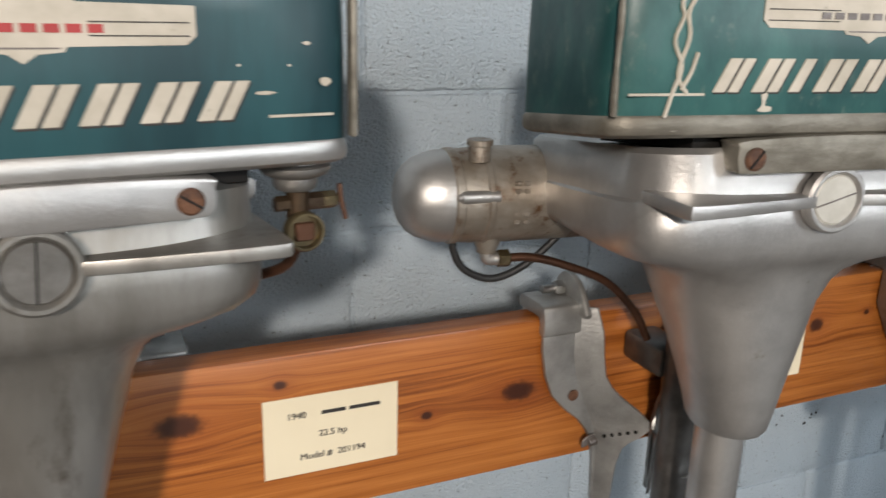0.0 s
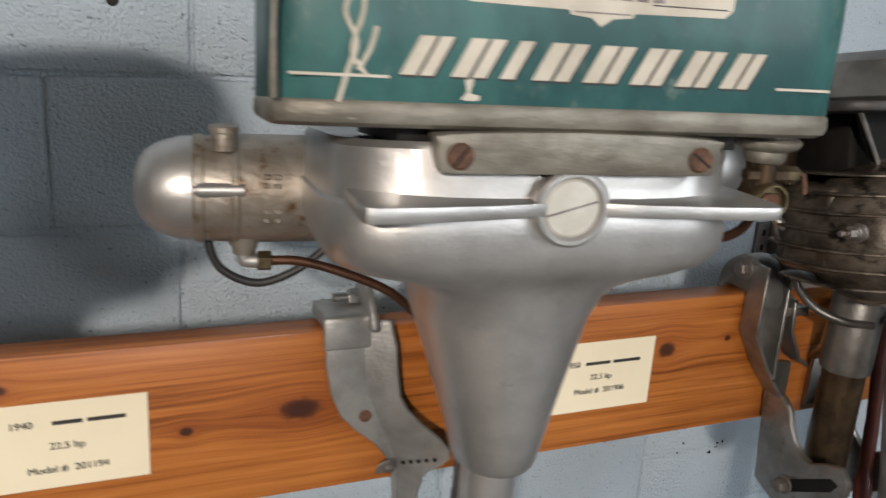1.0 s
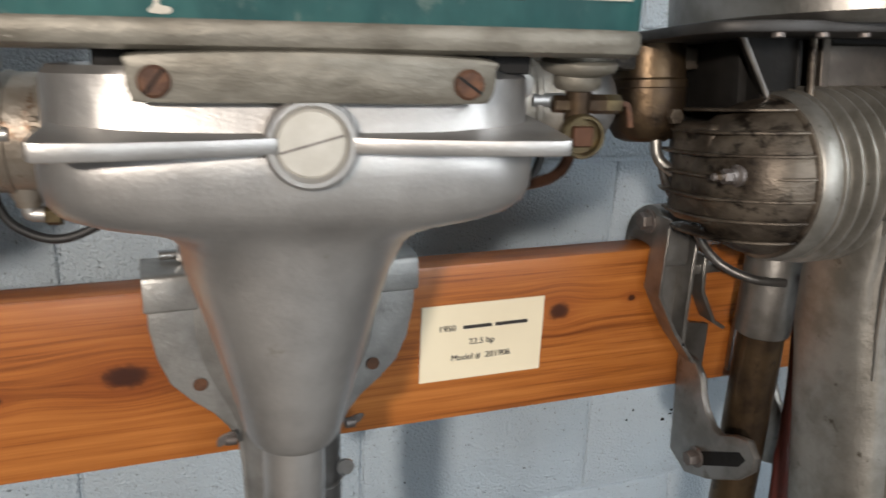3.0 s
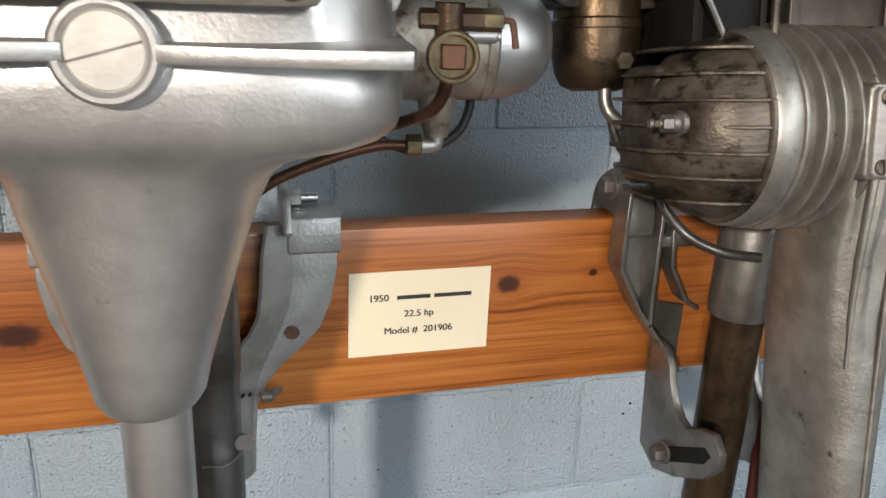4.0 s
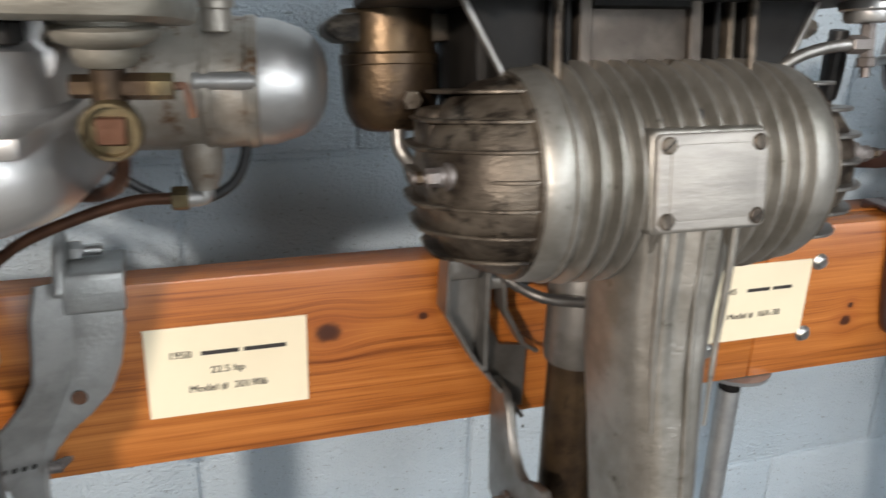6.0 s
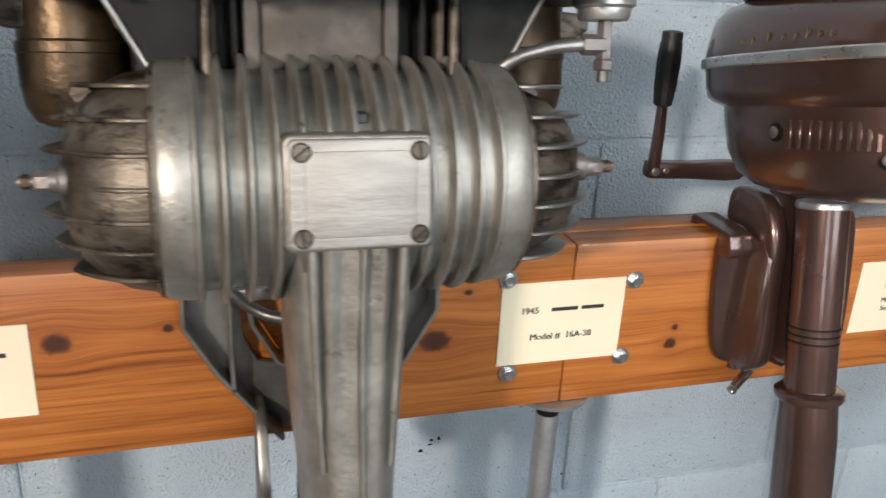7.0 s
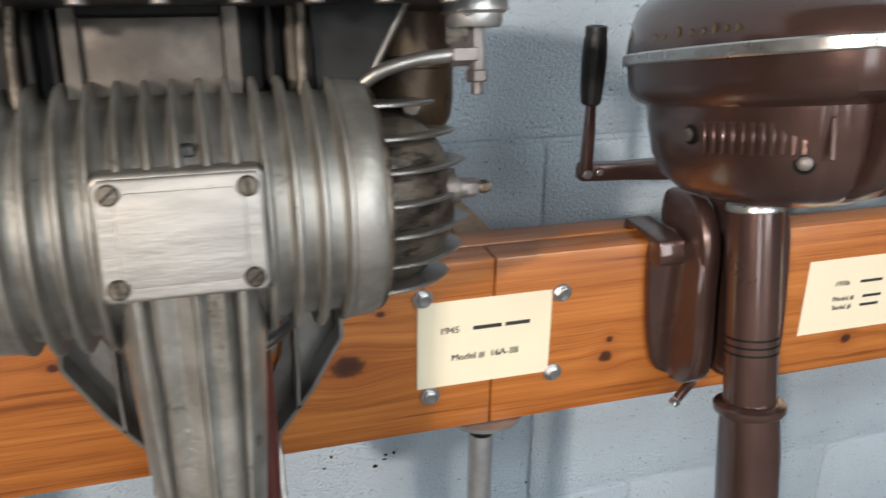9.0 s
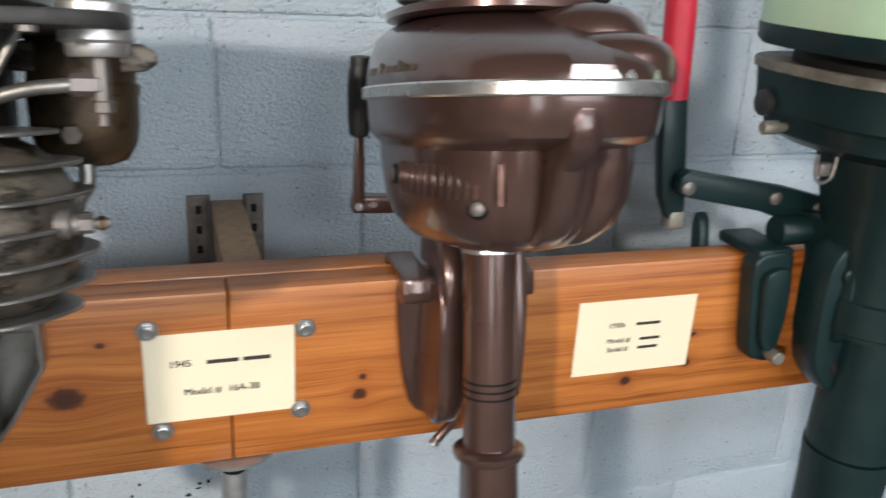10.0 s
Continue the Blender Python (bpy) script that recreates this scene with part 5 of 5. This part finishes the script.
            v.co -= d * (0.1 if k else 0.0)
    Q("grip", grip, RUBBER, arm, "ribbed black grip")
    return m


hooded_outboard()


# ---- dark green outboard ----
def green_outboard():
    m = thing("outboard_motor", (2.29, 0, 1.0), "dark green outboard motor with a pale green tank and red-gripped tiller", "outboard motor", "outboard motors on the beam")
    P = lambda n, b, mt, par=None, lab="": part(n, b, mt, par or m, lab, Matrix.Translation((2.29, 0, 0)))  # noqa: E731
    P("pan", loft([oval(0.02, -0.03, z, hx, hy, 3) for z, hx, hy in ((1.125, 0.06, 0.06), (1.13, 0.09, 0.09), (1.142, 0.113, 0.112), (1.16, 0.118, 0.117), (1.163, 0.121, 0.12), (1.166, 0.125, 0.124), (1.205, 0.13, 0.128), (1.212, 0.133, 0.131), (1.216, 0.132, 0.13), (1.214, 0.122, 0.12))]), GREEN, None, "dark green lower pan with chipped rim")
    P("pan_rim", loft([oval(0.02, -0.03, z, h, h - 0.002, 3) for z, h in ((1.208, 0.1335), (1.2165, 0.1345), (1.219, 0.132), (1.2165, 0.1265))]), GREYRIM)
    P("flywheel_edge", lathe([(0.1, 1.2), (0.11, 1.205), (0.11, 1.236), (0.1, 1.24)], (0.02, -0.03, 0), "z", 48), BLACKISH)
    tk = P("tank_base", loft([oval(0.02, -0.04, z, hx, hy, 3) for z, hx, hy in ((1.232, 0.12, 0.12), (1.234, 0.136, 0.134), (1.24, 0.141, 0.139), (1.256, 0.142, 0.14))]), GREEN)
    P("tank_shell", loft([oval(0.02, -0.04, z, hx, hy, 3) for z, hx, hy in ((1.2555, 0.1405, 0.1385), (1.27, 0.141, 0.139), (1.31, 0.138, 0.136), (1.345, 0.12, 0.118), (1.36, 0.09, 0.088))]), PALEGREEN, tk, "pale green tank shell")
    for k in range(3):
        x = -0.085 + k * 0.034
        P("badge_block", slab([(x - 0.014, 1.2475), (x + 0.01, 1.2475), (x + 0.014, 1.268), (x - 0.01, 1.268)], -0.163 - 0.01 * k, -0.14 - 0.01 * k, 0.0008, seg=1), BRASS, tk)
    P("choke_knob", join(cyl((-0.108, -0.02, 1.153), "-x", 0.005, 0.014, 14), lathe([(0.006, 0.012), (0.0075, 0.014), (0.0075, 0.03), (0.006, 0.032)], (-0.105, -0.02, 1.153), "-x", 18)), GREYRIM)
    P("plug_cap", lathe([(0.01, 0), (0.0145, 0.003), (0.0145, 0.01), (0.008, 0.014)], (-0.1, 0.02, 1.172), "-x", 20), RUBBER)
    P("latch", join(tube([(-0.085, -0.05, 1.13), (-0.084, -0.052, 1.107), (-0.075, -0.053, 1.1), (-0.064, -0.053, 1.107), (-0.06, -0.051, 1.13)], 0.002, 8), box(-0.082, -0.066, -0.055, -0.045, 1.107, 1.122, 0.003)), SLOTSTEEL)
    P("midsection", loft([oval(0.02, -0.06, z, hx, hy, 2.6) for z, hx, hy in ((0.93, 0.055, 0.06), (0.99, 0.055, 0.06), (1.04, 0.06, 0.062), (1.1, 0.07, 0.075), (1.13, 0.08, 0.085))]), GREEN)
    P("clamp_band", lathe([(0.056, 0.935), (0.059, 0.937), (0.059, 0.973), (0.056, 0.975)], (0.02, -0.07, 0), "z", 40), GREEN)
    P("leg_tube", lathe([(0.05, 0.775), (0.05, 0.94)], (0.034, -0.075, 0), "z", 48), GREEN)
    P("lower_leg", loft([oval(0.034, -0.075, z, hx, hy, 2) for z, hx, hy in ((0.35, 0.036, 0.05), (0.6, 0.04, 0.05), (0.72, 0.047, 0.0505), (0.768, 0.0515, 0.052), (0.772, 0.0515, 0.052))]), GREEN, None, "green leg with flaked paint")
    # clamp on the beam
    for s in (-1, 1):
        br = P("clamp_bracket", slab(round_outline([(s * a, b) for a, b in ((0.117, 1.0), (0.113, 0.95), (0.103, 0.89), (0.09, 0.878), (0.068, 0.878), (0.06, 0.92), (0.063, 0.98), (0.07, 1.01), (0.1, 1.012))], 4), -0.03, -0.003, 0.005, seg=3), GREEN, None, "ribbed green clamp bracket")
        P("bracket_rib", slab(round_outline([(s * a, b) for a, b in ((0.106, 0.988), (0.103, 0.95), (0.096, 0.905), (0.08, 0.892), (0.07, 0.92), (0.072, 0.98), (0.082, 0.996))], 4), -0.04, -0.028, 0.004, seg=2), GREEN, br)
        P("hook", box(min(s * 0.066, s * 0.114), max(s * 0.066, s * 0.114), -0.028, 0.05, 1.002, 1.016, 0.005), GREEN, br)
        P("side_lobe", slab(round_outline([(-0.02, 0.9), (-0.08, 0.92), (-0.09, 0.96), (-0.08, 1.03), (-0.04, 1.05), (0.02, 1.045), (0.035, 1.02), (-0.004, 1.01), (-0.01, 0.95)], 4), min(s * 0.012, s * 0.036), max(s * 0.012, s * 0.036), 0.006, "yz", 2), GREEN, br)
        P("clamp_screw", join(cyl((s * 0.078, -0.036, 0.889), "-y", 0.008, 0.016, 16), cyl((s * 0.078, 0.0, 0.889), "-y", 0.006, 0.05, 14)), GREYRIM, br)
    P("swivel_block", slab(round_outline([(-0.05, 0.9), (-0.03, 0.862), (0.0, 0.84), (0.03, 0.84), (0.03, 1.03), (-0.03, 1.035), (-0.055, 1.0)], 3), -0.075, -0.032, 0.006), GREEN)
    P("swivel_tube", lathe([(0.016, 0.0), (0.0175, 0.002), (0.0175, 0.13), (0.016, 0.132)], (-0.075, 0.0, 1.028), "x", 24), GREEN)
    P("tilt_rod", tube([(-0.05, -0.04, 0.965), (-0.035, -0.06, 0.93), (-0.02, -0.07, 0.885), (0.0, -0.07, 0.86)], 0.007, 12), BLACKISH)
    P("thumb_lever", slab(round_outline([(0.041, 0.975), (0.043, 1.005), (0.05, 1.028), (0.062, 1.034), (0.064, 1.01), (0.056, 0.975)], 3), -0.142, -0.128, 0.003, "yz"), GREEN)
    P("hinge_bolt", lathe([(0.011, 0), (0.012, 0.001), (0.012, 0.006), (0.01, 0.008)], (-0.028, -0.074, 1.0), "-y", 20), GREEN)
    # tiller with red grip
    R = lambda n, b, mt, par=None, lab="": part(n, b, mt, par or m, lab, Matrix.Translation((2.29, 0, 0.014)))  # noqa: E731
    arm = R("tiller_arm", slab([(-0.205, 1.062), (-0.203, 1.079), (-0.194, 1.085), (-0.06, 1.062), (0.07, 1.03), (0.08, 1.022), (0.082, 0.975), (0.03, 0.985), (-0.03, 1.012), (-0.09, 1.034), (-0.19, 1.054)], 0.01, 0.026, 0.003), GREEN)
    R("tiller_stem", slab([(-0.199, 1.022), (-0.18, 1.02), (-0.183, 1.06), (-0.19, 1.1), (-0.2, 1.168), (-0.229, 1.168), (-0.222, 1.1), (-0.213, 1.05)], 0.028, 0.045, 0.003), GREEN, arm)
    R("stem_tip", box(-0.2, -0.179, 0.027, 0.046, 1.012, 1.034, 0.004), GREYRIM, arm)
    R("grip", tube([(-0.2145, 0.036, 1.16), (-0.218, 0.036, 1.22), (-0.224, 0.036, 1.29), (-0.232, 0.036, 1.36)], 0.0165, 18), REDGRIP, arm, "red plastic grip sleeve")
    for x, z in ((-0.194, 1.066), (-0.075, 1.05), (-0.01, 1.035), (0.02, 1.032)):
        R("rivet", lathe([(0.008, 0), (0.008, 0.003), (0.005, 0.005), (0, 0.0053)], (x, 0.0105, z), "-y", 18), SLOTSTEEL, arm)
    return m


green_outboard()

# ---- concrete blocks ----
COURSES = {0.2: (0.42, 0.01), 0.403: (0.423, 0.14), 0.606: (0.42, 0.36), 0.809: (0.424, 0.139), 1.014: (0.406, -0.004), 1.221: (0.415, 0.17)}
block_meshes = {}


def block(x0, x1, z0, z1):
    key = (round(x1 - x0, 3), round(z1 - z0, 3))
    if key not in block_meshes:
        w, h = key[0] / 2, key[1] / 2
        bm = box(-w, w, -0.005, 0.004, -h, h, 0.0055, 3)
        me = bpy.data.meshes.new("block")
        bmesh.ops.recalc_face_normals(bm, faces=bm.faces)
        bm.to_mesh(me)
        bm.free()
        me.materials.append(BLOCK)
        me.polygons.foreach_set("use_smooth", [True] * len(me.polygons))
        me.set_sharp_from_angle(angle=radians(60))
        block_meshes[key] = me
    o = new("block", block_meshes[key])
    o.parent = wall
    o.location = ((x0 + x1) / 2, WALL_Y + 0.005, (z0 + z1) / 2)


J = 0.004
for z0, z1, start, wid in ((0.0, 0.199, 0.35, 0.42), (0.2, 0.389, 0.334, 0.42), (0.390, 0.596, 0.14, 0.4196), (0.597, 0.80, 0.36, 0.42), (0.803, 1.014, 0.149, 0.4165), (1.017, 1.216, 0.002, 0.4045), (1.2175, 1.42, 0.17, 0.415), (1.423, 1.63, 0.36, 0.415)):
    x = start - 3 * wid
    while x < 4.6:
        block(x + J / 2, x + wid - J / 2, z0 + J / 2, z1 - J / 2)
        x += wid

# ---- marks on the wall ----
for x, z, r in ((0.492, 1.308, 0.0075),):
    part("hole", lathe([(r, 0), (r, 0.0006)], (x, WALL_Y + 0.0004, z), "-y", 20), BLACKISH, wall)
for x, z, w, h in ((1.49, 0.543, 0.003, 0.003), (1.575, 0.531, 0.005, 0.003), (1.053, 0.473, 0.002, 0.002), (1.479, 0.524, 0.003, 0.003), (1.558, 0.513, 0.006, 0.004), (1.573, 0.523, 0.006, 0.002), (1.588, 0.533, 0.003, 0.005), (1.815, 0.429, 0.002, 0.003)):
    pts = [(x + w * math.cos(q) * random.uniform(0.5, 1.1), z + h * math.sin(q) * random.uniform(0.5, 1.1)) for q in (i * 0.785 for i in range(8))]
    part("stain_spot", slab(pts, WALL_Y - 0.0003, WALL_Y + 0.001), BLACKISH, wall)
